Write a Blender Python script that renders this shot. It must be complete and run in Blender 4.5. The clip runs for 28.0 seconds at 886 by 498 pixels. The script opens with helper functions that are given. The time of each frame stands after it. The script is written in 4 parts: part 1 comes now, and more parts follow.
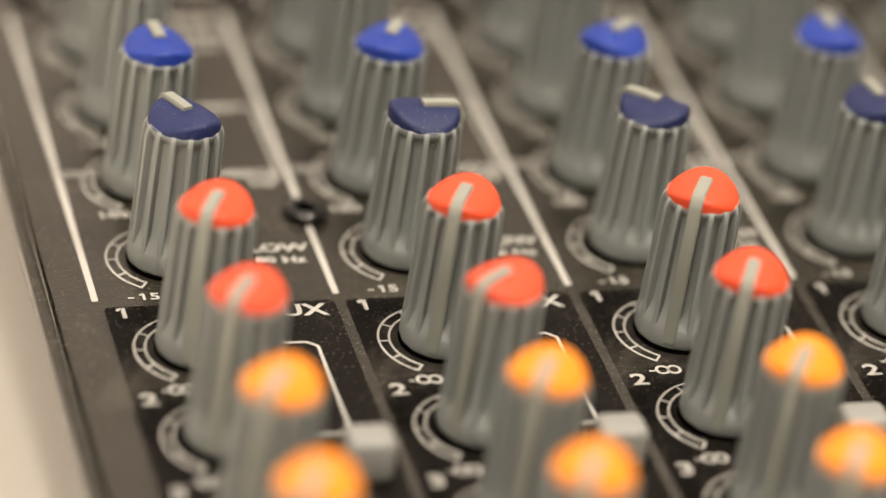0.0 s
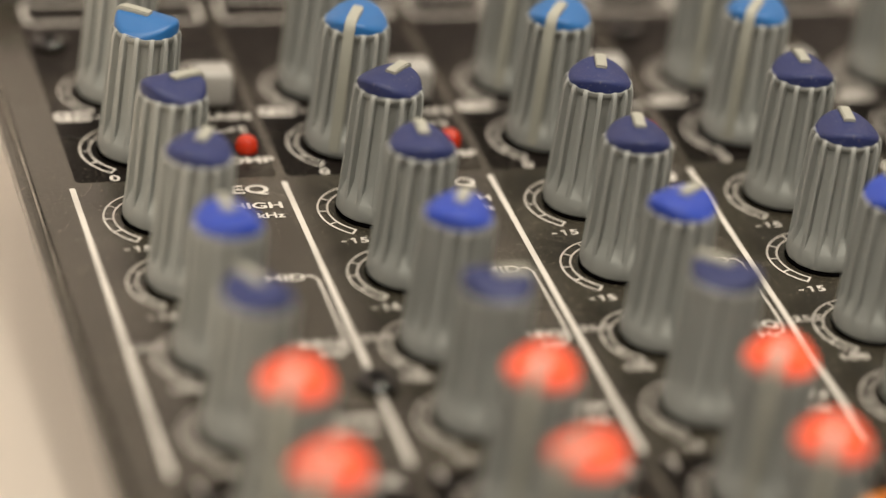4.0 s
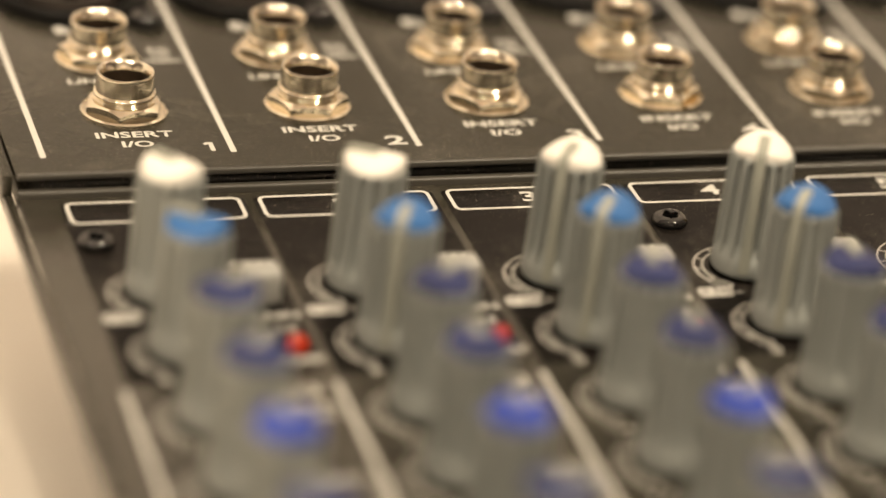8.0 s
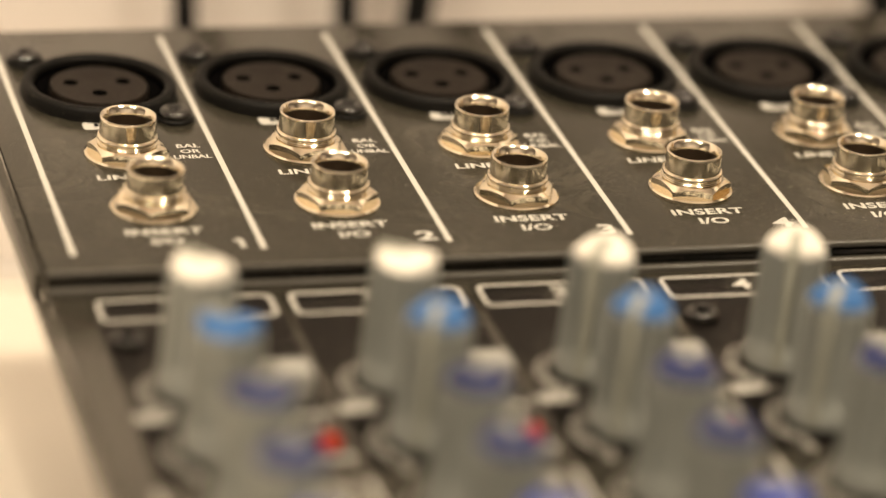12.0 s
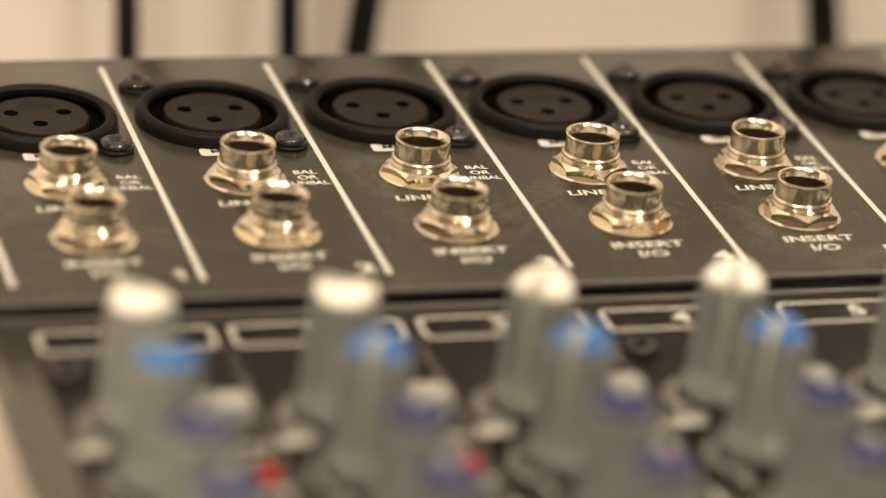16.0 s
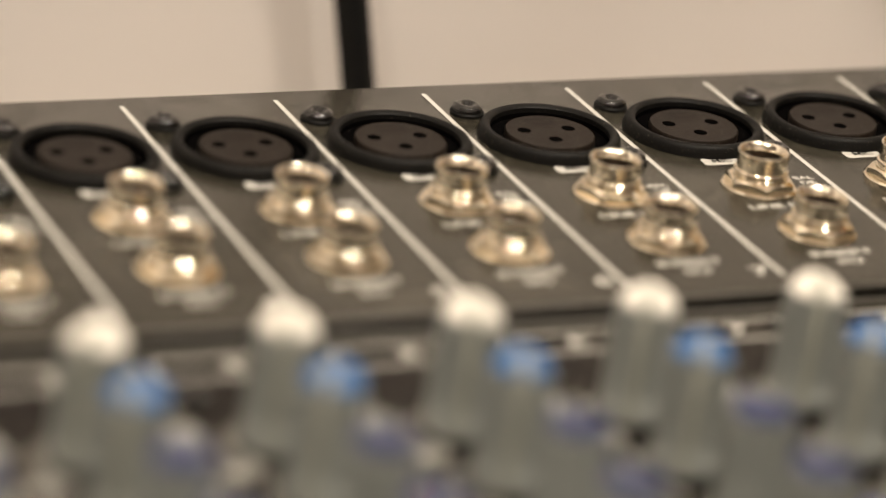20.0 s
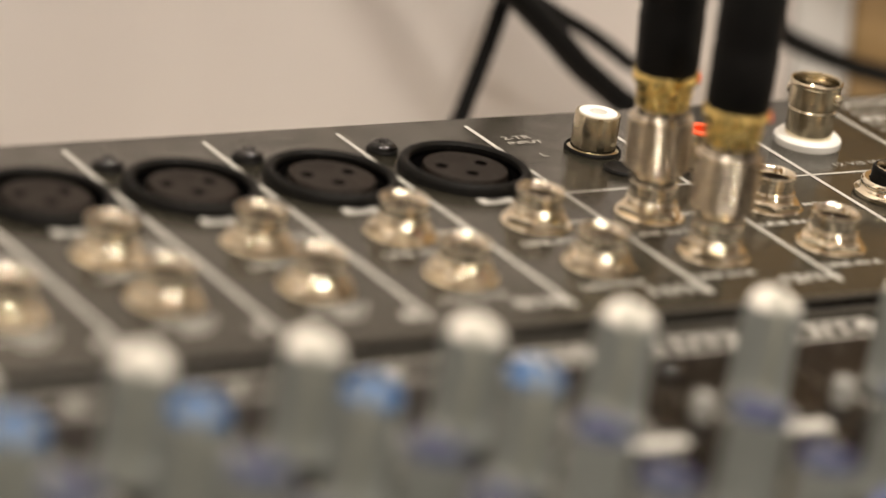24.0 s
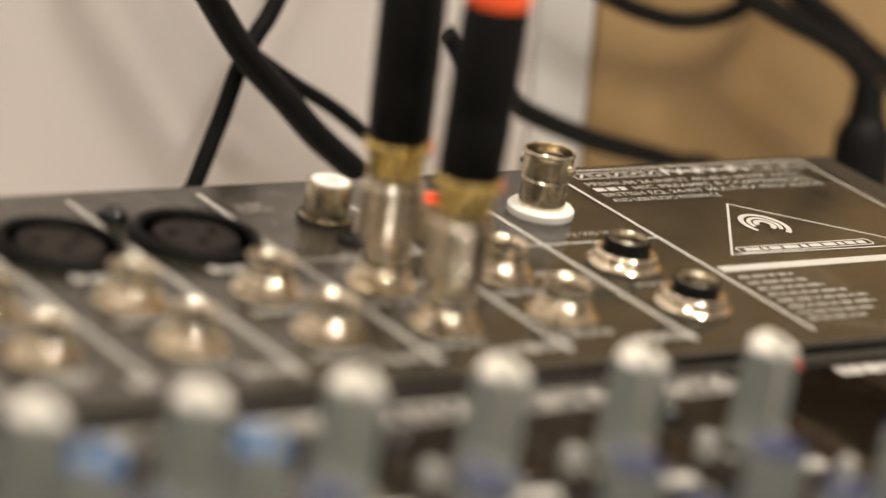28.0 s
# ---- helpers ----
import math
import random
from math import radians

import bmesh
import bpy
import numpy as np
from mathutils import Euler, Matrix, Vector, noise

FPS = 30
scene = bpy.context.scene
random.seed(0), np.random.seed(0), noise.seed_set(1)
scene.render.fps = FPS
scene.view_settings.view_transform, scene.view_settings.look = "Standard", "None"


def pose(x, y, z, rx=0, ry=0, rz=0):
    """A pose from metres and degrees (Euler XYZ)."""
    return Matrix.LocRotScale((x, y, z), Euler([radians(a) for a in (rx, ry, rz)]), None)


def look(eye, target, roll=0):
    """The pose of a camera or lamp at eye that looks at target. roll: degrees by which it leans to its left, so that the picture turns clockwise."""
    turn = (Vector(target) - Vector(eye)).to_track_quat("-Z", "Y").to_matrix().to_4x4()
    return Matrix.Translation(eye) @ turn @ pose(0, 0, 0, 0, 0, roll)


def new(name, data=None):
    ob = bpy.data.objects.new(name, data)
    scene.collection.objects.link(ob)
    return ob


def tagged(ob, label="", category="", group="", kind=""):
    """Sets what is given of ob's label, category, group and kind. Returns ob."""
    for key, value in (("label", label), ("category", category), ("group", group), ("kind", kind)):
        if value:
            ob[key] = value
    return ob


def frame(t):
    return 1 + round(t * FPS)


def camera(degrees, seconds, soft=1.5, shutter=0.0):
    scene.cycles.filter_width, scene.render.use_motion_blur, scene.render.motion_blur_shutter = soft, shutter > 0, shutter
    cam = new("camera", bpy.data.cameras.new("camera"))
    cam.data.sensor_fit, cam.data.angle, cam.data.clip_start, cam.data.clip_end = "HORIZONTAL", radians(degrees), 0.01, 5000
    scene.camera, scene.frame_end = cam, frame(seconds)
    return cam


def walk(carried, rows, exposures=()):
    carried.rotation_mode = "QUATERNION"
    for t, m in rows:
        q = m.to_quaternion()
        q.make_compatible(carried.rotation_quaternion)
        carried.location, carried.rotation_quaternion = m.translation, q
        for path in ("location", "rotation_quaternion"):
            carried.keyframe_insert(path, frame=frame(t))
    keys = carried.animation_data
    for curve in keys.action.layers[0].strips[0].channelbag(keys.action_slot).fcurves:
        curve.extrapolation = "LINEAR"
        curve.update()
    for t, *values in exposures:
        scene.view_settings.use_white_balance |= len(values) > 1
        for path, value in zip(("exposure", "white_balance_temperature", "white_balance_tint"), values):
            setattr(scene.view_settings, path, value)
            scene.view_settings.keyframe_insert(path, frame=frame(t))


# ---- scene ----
# The console's panel slopes up towards the wall; its own axes: x along the channels, y to the rear, z out of the panel.
SLOPE = 8.0
DESK = pose(0, 0, 0, SLOPE, 0, 0)
PITCH = 0.027          # width of one channel strip
JACK_Z = 0.0027        # the connector panel lies this much proud of the main panel

cam = camera(13.93, 28.0, soft=1.5)
PATH = [
    (0, -0.0656, -0.3319, 0.2087, -13.79, -30.50, -6.23),
    (0.5, -0.0664, -0.3312, 0.2094, -13.87, -30.29, -6.20),
    (1, -0.0672, -0.3308, 0.2090, -14.05, -29.97, -5.96),
    (1.5, -0.0681, -0.3297, 0.2094, -14.11, -29.86, -5.90),
    (2, -0.0696, -0.3293, 0.2095, -14.16, -29.56, -5.84),
    (2.5, -0.0706, -0.3284, 0.2099, -14.21, -29.28, -5.78),
    (3, -0.0712, -0.3280, 0.2102, -14.19, -28.94, -5.71),
    (3.5, -0.0723, -0.3275, 0.2104, -14.30, -28.66, -5.49),
    (5.5, -0.0765, -0.3261, 0.2109, -14.43, -27.05, -5.17),
    (6, -0.0768, -0.3255, 0.2114, -14.45, -26.81, -5.03),
    (6.5, -0.0772, -0.3246, 0.2125, -14.45, -26.66, -4.89),
    (7, -0.0779, -0.3240, 0.2132, -14.51, -26.36, -4.82),
    (7.5, -0.0794, -0.3229, 0.2130, -14.64, -26.01, -4.85),
    (8, -0.0803, -0.3216, 0.2137, -14.81, -25.77, -4.75),
    (8.5, -0.0807, -0.3208, 0.2152, -14.84, -25.65, -4.63),
    (9, -0.0812, -0.3203, 0.2166, -14.80, -25.20, -4.46),
    (9.5, -0.0804, -0.3193, 0.2178, -14.63, -24.83, -4.34),
    (10, -0.0802, -0.3191, 0.2170, -14.56, -24.54, -4.30),
    (10.5, -0.0803, -0.3189, 0.2155, -14.55, -24.69, -4.28),
    (11, -0.0805, -0.3187, 0.2159, -14.53, -24.71, -4.23),
    (11.5, -0.0816, -0.3190, 0.2155, -14.60, -24.64, -4.31),
    (13.5, -0.0816, -0.3185, 0.2152, -14.68, -24.47, -4.47),
    (14, -0.0816, -0.3181, 0.2162, -14.71, -24.49, -4.46),
    (14.5, -0.0816, -0.3187, 0.2153, -14.71, -24.32, -4.54),
    (15, -0.0818, -0.3186, 0.2153, -14.76, -24.32, -4.58),
    (15.5, -0.0818, -0.3183, 0.2159, -14.77, -24.29, -4.80),
    (16, -0.0806, -0.3190, 0.2165, -15.35, -24.11, -4.88),
    (16.5, -0.0805, -0.3183, 0.2160, -16.10, -23.76, -5.01),
    (17, -0.0806, -0.3169, 0.2153, -17.32, -23.52, -5.03),
    (17.5, -0.0817, -0.3159, 0.2151, -18.34, -23.38, -5.36),
    (18, -0.0826, -0.3142, 0.2144, -19.26, -23.45, -5.80),
    (18.5, -0.0822, -0.3140, 0.2135, -20.13, -23.30, -5.66),
    (19, -0.0840, -0.3131, 0.2138, -21.22, -23.07, -6.13),
    (19.5, -0.0855, -0.3148, 0.2137, -22.28, -22.71, -6.20),
    (20, -0.0842, -0.3128, 0.2150, -23.10, -22.68, -6.52),
    (20.5, -0.0845, -0.3106, 0.2165, -24.08, -22.75, -6.84),
    (21, -0.0852, -0.3095, 0.2173, -25.04, -22.76, -7.40),
    (21.5, -0.0841, -0.3097, 0.2168, -25.96, -22.64, -7.65),
    (22, -0.0827, -0.3120, 0.2156, -27.21, -22.23, -7.29),
    (22.5, -0.0807, -0.3130, 0.2152, -28.15, -21.89, -7.51),
    (24.5, -0.0766, -0.3116, 0.2128, -30.87, -20.48, -8.00),
    (25, -0.0757, -0.3115, 0.2125, -31.00, -20.37, -8.18),
    (25.5, -0.0748, -0.3105, 0.2118, -31.66, -20.32, -8.47),
    (26, -0.0741, -0.3100, 0.2116, -32.37, -20.17, -8.72),
    (26.5, -0.0739, -0.3098, 0.2116, -33.00, -19.94, -8.87),
    (27, -0.0736, -0.3100, 0.2112, -33.54, -19.58, -9.16),
    (27.5, -0.0736, -0.3101, 0.2115, -34.01, -19.26, -9.27),
    (28, -0.0730, -0.3109, 0.2113, -34.23, -18.96, -9.54),
]
walk(cam, [(t, DESK @ pose(x, y, z, 90 + pitch, roll, yaw)) for t, x, y, z, yaw, pitch, roll in PATH],
     exposures=[(0.0, -0.49, 6620, 10), (4.0, -0.51, 6620, 10), (8.0, -0.49, 7700, 10), (15.0, -0.49, 7900, 10), (17.0, -0.47, 7300, 10), (20.0, -0.48, 6820, 10),
                (24.0, -0.50, 6570, 10), (28.0, -0.51, 6530, 10)])

# ---------------------------------------------------------------- light
world = bpy.data.worlds.new("room_air")
scene.world = world
world.use_nodes = True
world.node_tree.nodes["Background"].inputs[0].default_value = (1.0, 0.85, 0.7, 1)
world.node_tree.nodes["Background"].inputs[1].default_value = 0.05


def lamp(name, place, target, size, watts, colour, shape="DISK"):
    data = bpy.data.lights.new(name, "AREA")
    data.shape, data.size, data.energy, data.color = shape, size, watts, colour
    ob = new(name, data)
    ob.matrix_basis = look(place, target)
    return ob


WARM = (1.0, 0.92, 0.80)
lamp("ceiling_light_lamp", (0.62, -0.66, 1.72), (0.62, -0.52, 0.0), 0.30, 50.0, WARM)
for x, y, watts in ((-0.30, -0.75, 18.0), (-0.85, -0.85, 25.0), (-1.20, -1.45, 10.0), (-0.40, -1.45, 5.0), (0.40, -1.45, 5.0), (1.20, -1.45, 4.0)):
    lamp("ceiling_spot_lamp", (x, y, 1.72), (x, y, 0.0), 0.09, watts, WARM)


# ---------------------------------------------------------------- materials
def material(name, colour, rough=0.5, metal=0.0, vary=0.15, scale=60.0, bump=0.0, bump_scale=900.0, fine=0.0, dust=0.0,
             coat=0.0, spec=0.5, aniso=0.0, trans=0.0, subsurface=0.0, object_vary=0.0, smudge=0.0, along=1.0):
    m = bpy.data.materials.new(name)
    m.use_nodes = True
    nodes, links = m.node_tree.nodes, m.node_tree.links
    b = nodes["Principled BSDF"]
    tc = nodes.new("ShaderNodeTexCoord")
    n1 = nodes.new("ShaderNodeTexNoise")
    n1.inputs["Scale"].default_value, n1.inputs["Detail"].default_value = scale, 4
    stretch = nodes.new("ShaderNodeMapping")        # draws the grain out along z
    stretch.inputs["Scale"].default_value = (1, 1, along)
    links.new(tc.outputs["Object"], stretch.inputs["Vector"])
    links.new(stretch.outputs["Vector"], n1.inputs["Vector"])
    n2 = nodes.new("ShaderNodeTexNoise")
    n2.inputs["Scale"].default_value, n2.inputs["Detail"].default_value = bump_scale, 3
    links.new(tc.outputs["Object"], n2.inputs["Vector"])
    mix = nodes.new("ShaderNodeMix")
    mix.data_type = "RGBA"
    dark = [c * (1 - vary) for c in colour]
    light = [min(1, c * (1 + vary)) for c in colour]
    mix.inputs["A"].default_value, mix.inputs["B"].default_value = (*dark, 1), (*light, 1)
    links.new(n1.outputs["Fac"], mix.inputs["Factor"])
    out = mix.outputs["Result"]
    if object_vary:
        info = nodes.new("ShaderNodeObjectInfo")
        hsv = nodes.new("ShaderNodeHueSaturation")
        mr = nodes.new("ShaderNodeMapRange")
        mr.inputs["To Min"].default_value, mr.inputs["To Max"].default_value = 1 - object_vary, 1 + object_vary
        links.new(info.outputs["Random"], mr.inputs["Value"])
        links.new(mr.outputs["Result"], hsv.inputs["Value"])
        links.new(out, hsv.inputs["Color"])
        out = hsv.outputs["Color"]
    if dust:
        vor = nodes.new("ShaderNodeTexNoise")
        vor.inputs["Scale"].default_value, vor.inputs["Detail"].default_value = 2600, 3
        links.new(tc.outputs["Object"], vor.inputs["Vector"])
        ramp = nodes.new("ShaderNodeValToRGB")
        ramp.color_ramp.elements[0].position, ramp.color_ramp.elements[1].position = 0.63, 0.70
        ramp.color_ramp.elements[1].color = (dust, dust, dust, 1)
        links.new(vor.outputs["Fac"], ramp.inputs["Fac"])
        patch = nodes.new("ShaderNodeMath")
        patch.operation = "MULTIPLY"
        links.new(ramp.outputs["Color"], patch.inputs[0])
        links.new(n1.outputs["Fac"], patch.inputs[1])
        add = nodes.new("ShaderNodeMix")
        add.data_type = "RGBA"
        add.inputs["B"].default_value = (0.36, 0.31, 0.24, 1)
        links.new(patch.outputs[0], add.inputs["Factor"])
        links.new(out, add.inputs["A"])
        out = add.outputs["Result"]
    links.new(out, b.inputs["Base Color"])
    rr = nodes.new("ShaderNodeMapRange")
    rr.inputs["To Min"].default_value, rr.inputs["To Max"].default_value = rough * 0.8, min(1, rough * 1.2)
    links.new(n1.outputs["Fac"], rr.inputs["Value"])
    links.new(rr.outputs["Result"], b.inputs["Roughness"])
    if smudge:      # finger marks and wiped patches change the gloss
        n3 = nodes.new("ShaderNodeTexNoise")
        n3.inputs["Scale"].default_value, n3.inputs["Detail"].default_value, n3.inputs["Distortion"].default_value = 75, 5, 1.2
        links.new(tc.outputs["Object"], n3.inputs["Vector"])
        m3 = nodes.new("ShaderNodeMapRange")
        m3.inputs["From Min"].default_value, m3.inputs["From Max"].default_value = 0.38, 0.64
        m3.inputs["To Min"].default_value, m3.inputs["To Max"].default_value = -smudge, smudge
        links.new(n3.outputs["Fac"], m3.inputs["Value"])
        sm = nodes.new("ShaderNodeMath")
        links.new(rr.outputs["Result"], sm.inputs[0])
        links.new(m3.outputs["Result"], sm.inputs[1])
        links.new(sm.outputs[0], b.inputs["Roughness"])
        n4 = nodes.new("ShaderNodeTexNoise")
        n4.inputs["Scale"].default_value, n4.inputs["Detail"].default_value, n4.inputs["Distortion"].default_value = 48, 9, 0.8
        n4.inputs["Roughness"].default_value = 0.72
        links.new(tc.outputs["Object"], n4.inputs["Vector"])
        m4 = nodes.new("ShaderNodeMapRange")
        m4.inputs["From Min"].default_value, m4.inputs["From Max"].default_value = 0.52, 0.78
        m4.inputs["To Max"].default_value = 4.5 * smudge
        links.new(n4.outputs["Fac"], m4.inputs["Value"])
        film = nodes.new("ShaderNodeMix")
        film.data_type = "RGBA"
        film.inputs["B"].default_value = (0.20, 0.18, 0.145, 1)
        links.new(m4.outputs["Result"], film.inputs["Factor"])
        links.new(out, film.inputs["A"])
        links.new(film.outputs["Result"], b.inputs["Base Color"])
    b.inputs["Metallic"].default_value = metal
    b.inputs["Coat Weight"].default_value = coat
    b.inputs["Specular IOR Level"].default_value = spec
    b.inputs["Transmission Weight"].default_value = trans
    b.inputs["Subsurface Weight"].default_value = subsurface
    if subsurface:
        b.inputs["Subsurface Scale"].default_value = 0.002
    if aniso:
        tangent = nodes.new("ShaderNodeTangent")
        tangent.direction_type, tangent.axis = "RADIAL", "Z"
        links.new(tangent.outputs["Tangent"], b.inputs["Tangent"])
        b.inputs["Anisotropic"].default_value, b.inputs["Anisotropic Rotation"].default_value = aniso, 0.25
    if bump:
        bp = nodes.new("ShaderNodeBump")
        bp.inputs["Strength"].default_value, bp.inputs["Distance"].default_value = bump, 0.0004
        links.new(n2.outputs["Fac"], bp.inputs["Height"])
        links.new(bp.outputs["Normal"], b.inputs["Normal"])
    return m


PANEL = material("charcoal_painted_steel", (0.0275, 0.0243, 0.0176), 0.17, spec=0.41, smudge=0.06, vary=0.16, scale=40, bump=0.10, bump_scale=2600, dust=0.85)
BLOCK = material("black_screen_print", (0.0060, 0.0046, 0.0040), 0.32, spec=0.09, smudge=0.08, vary=0.2, scale=50, bump=0.05, bump_scale=2200, dust=0.7)
PRINT = material("white_screen_print", (0.50, 0.48, 0.44), 0.55, vary=0.06, scale=300)
FAINTPRINT = material("faint_screen_print", (0.27, 0.255, 0.225), 0.55, vary=0.15, scale=500)
DUST = material("dust_fluff", (0.34, 0.31, 0.26), 0.95, vary=0.3, scale=400)
# lighter than PANEL: the highlight on rounded edges is put into the colour
EDGE = material("panel_edge_highlight", (0.052, 0.047, 0.039), 0.33, vary=0.1, scale=60, bump=0.05, bump_scale=2000)
BODY = material("black_chassis", (0.02, 0.019, 0.017), 0.5, vary=0.15, scale=30, bump=0.1, bump_scale=1200)
KNOB = material("grey_knob_plastic", (0.285, 0.298, 0.282), 0.5, spec=0.4, vary=0.07, scale=160, bump=0.06, bump_scale=2500, object_vary=0.05)
POINTER = material("pale_pointer_plastic", (0.29, 0.293, 0.252), 0.6, spec=0.3, vary=0.06, scale=300)
NAVY = material("navy_cap_plastic", (0.0125, 0.0205, 0.084), 0.55, dust=0.35, spec=0.4, vary=0.12, scale=300, bump=0.1, bump_scale=4000, object_vary=0.10)
BLUE = material("bright_blue_cap_plastic", (0.011, 0.039, 0.285), 0.45, dust=0.3, spec=0.4, vary=0.08, scale=300, bump=0.08, bump_scale=4000)
SKY = material("sky_blue_cap_plastic", (0.012, 0.100, 0.285), 0.45, vary=0.08, scale=300, bump=0.08, bump_scale=4000)
RED = material("coral_red_cap_plastic", (0.72, 0.074, 0.022), 0.5, vary=0.06, scale=300, bump=0.08, bump_scale=4000, subsurface=0.1)
ORANGE = material("amber_cap_plastic", (0.90, 0.27, 0.010), 0.5, vary=0.05, scale=300, bump=0.08, bump_scale=4000, subsurface=0.1)
WHITECAP = material("ivory_cap_plastic", (0.75, 0.71, 0.64), 0.5, vary=0.04, scale=300, bump=0.05, bump_scale=4000)
CHROME = material("nickel_plate", (0.88, 0.80, 0.655), 0.14, 1.0, aniso=0.7, vary=0.08, scale=500, bump=0.03, bump_scale=2500)
POLISHED = material("polished_nickel", (0.90, 0.82, 0.67), 0.07, 1.0, vary=0.06, scale=500, bump=0.02, bump_scale=2500)
BRASSNUT = material("nickel_nut_plate", (0.85, 0.76, 0.60), 0.12, 1.0, vary=0.12, scale=400, bump=0.04, bump_scale=2500)
SLEEVE = material("turned_nickel_sleeve", (0.64, 0.57, 0.46), 0.17, 1.0, vary=0.12, scale=300, bump=0.03, bump_scale=3000)
AGED = material("aged_nickel_plate", (0.62, 0.55, 0.41), 0.20, 1.0, vary=0.15, scale=350, bump=0.05, bump_scale=3000)
GOLD = material("gold_plate", (1.0, 0.73, 0.27), 0.27, 1.0, vary=0.08, scale=400)
BOREM = material("socket_bore_brown", (0.030, 0.019, 0.012), 0.30, 0.4, vary=0.2, scale=300)
# near-black for recesses and knob gaps: their shade is put into the colour
DEEP_SHADE = material("deep_shade_black", (0.002, 0.0018, 0.0018), 0.95, spec=0.0, vary=0.2, scale=200)
XLRBLACK = material("black_connector_plastic", (0.0065, 0.0060, 0.0055), 0.48, spec=0.09, vary=0.15, scale=200, bump=0.08, bump_scale=3000, dust=0.22)
XLRFACE = material("connector_insert_plastic", (0.0125, 0.0088, 0.0066), 0.45, spec=0.10, vary=0.2, scale=260, bump=0.12, bump_scale=2000, dust=0.25)
SCREW = material("black_oxide_screw", (0.010, 0.009, 0.0085), 0.10, spec=0.4, coat=0.35, vary=0.2, scale=500)
BUTTON = material("pale_grey_button_plastic", (0.29, 0.285, 0.265), 0.5, vary=0.06, scale=300)
LED = material("red_lens", (0.36, 0.022, 0.006), 0.12, spec=0.4, vary=0.05, scale=300, coat=0.25)
RUBBER = material("black_cable_rubber", (0.004, 0.0038, 0.0038), 0.55, spec=0.15, vary=0.2, scale=120, bump=0.05, bump_scale=1500)
WHITEPLASTIC = material("white_plastic_washer", (0.82, 0.80, 0.76), 0.4, vary=0.03, scale=200)
WALL = material("cream_wall_paint", (0.93, 0.875, 0.855), 0.75, vary=0.035, scale=4, bump=0.15, bump_scale=160)
TABLE = material("cream_table_laminate", (0.80, 0.735, 0.65), 0.55, vary=0.04, scale=9, bump=0.08, bump_scale=700)
TRIM = material("white_table_edging", (0.80, 0.75, 0.70), 0.5, vary=0.03, scale=30)
WOOD = material("pale_beech_board", (0.32, 0.208, 0.092), 0.5, vary=0.22, scale=90, along=0.05, bump=0.06, bump_scale=220)
FLOORM = material("carpet_grey", (0.16, 0.14, 0.12), 0.9, vary=0.2, scale=20, bump=0.4, bump_scale=400)
GREYEDGE = material("light_grey_edging", (0.60, 0.585, 0.57), 0.55, vary=0.04, scale=40)
ORANGETIP = material("orange_plug_ring", (0.85, 0.10, 0.02), 0.45, vary=0.05, scale=200)


# ---------------------------------------------------------------- mesh helpers
def mesh_of(name, bm, mat, smooth=True, angle=35):
    me = bpy.data.meshes.new(name)
    bm.normal_update()
    for e in bm.edges:
        e.smooth = len(e.link_faces) != 2 or e.calc_face_angle(0) < radians(angle)
    bm.to_mesh(me)
    bm.free()
    for p in me.polygons:
        p.use_smooth = smooth
    me.materials.append(mat)
    return me


def put(name, me, parent=None, m=None, label=""):
    ob = new(name, me)
    ob.parent = parent
    if m is not None:
        ob.matrix_basis = m
    return tagged(ob, label)


def part(name, bm, mat, parent, label="", m=None, angle=35):
    return put(name, mesh_of(name, bm, mat, True, angle), parent, m, label)


def thing(name, m, label, category, group="", kind=""):
    ob = new(name)
    ob.matrix_basis = m
    return tagged(ob, label, category, group, kind)


def box(x0, x1, y0, y1, z0, z1, bevel=0.0, seg=2, bm=None):
    bm = bm or bmesh.new()
    made = bmesh.ops.create_cube(bm, size=1.0, matrix=Matrix.LocRotScale(
        ((x0 + x1) / 2, (y0 + y1) / 2, (z0 + z1) / 2), None, (x1 - x0, y1 - y0, z1 - z0)))
    if bevel:
        edges = {e for v in made["verts"] for e in v.link_edges}
        bmesh.ops.bevel(bm, geom=list(edges), offset=bevel, segments=seg, affect="EDGES", profile=0.5)
    return bm


def lathe(profile, seg=32, bm=None, close=True):
    """Turned solid from (radius, height) pairs."""
    bm = bm or bmesh.new()
    rings = []
    for r, z in profile:
        if r < 1e-7:
            rings.append([bm.verts.new((0, 0, z))])
        else:
            rings.append([bm.verts.new((r * math.cos(2 * math.pi * i / seg), r * math.sin(2 * math.pi * i / seg), z))
                          for i in range(seg)])
    for a, b in zip(rings, rings[1:]):
        for i in range(seg):
            j = (i + 1) % seg
            q = [a[i % len(a)], a[j % len(a)], b[j % len(b)], b[i % len(b)]]
            q = [v for k, v in enumerate(q) if v not in q[:k]]
            if len(q) > 2:
                bm.faces.new(q)
    return bm


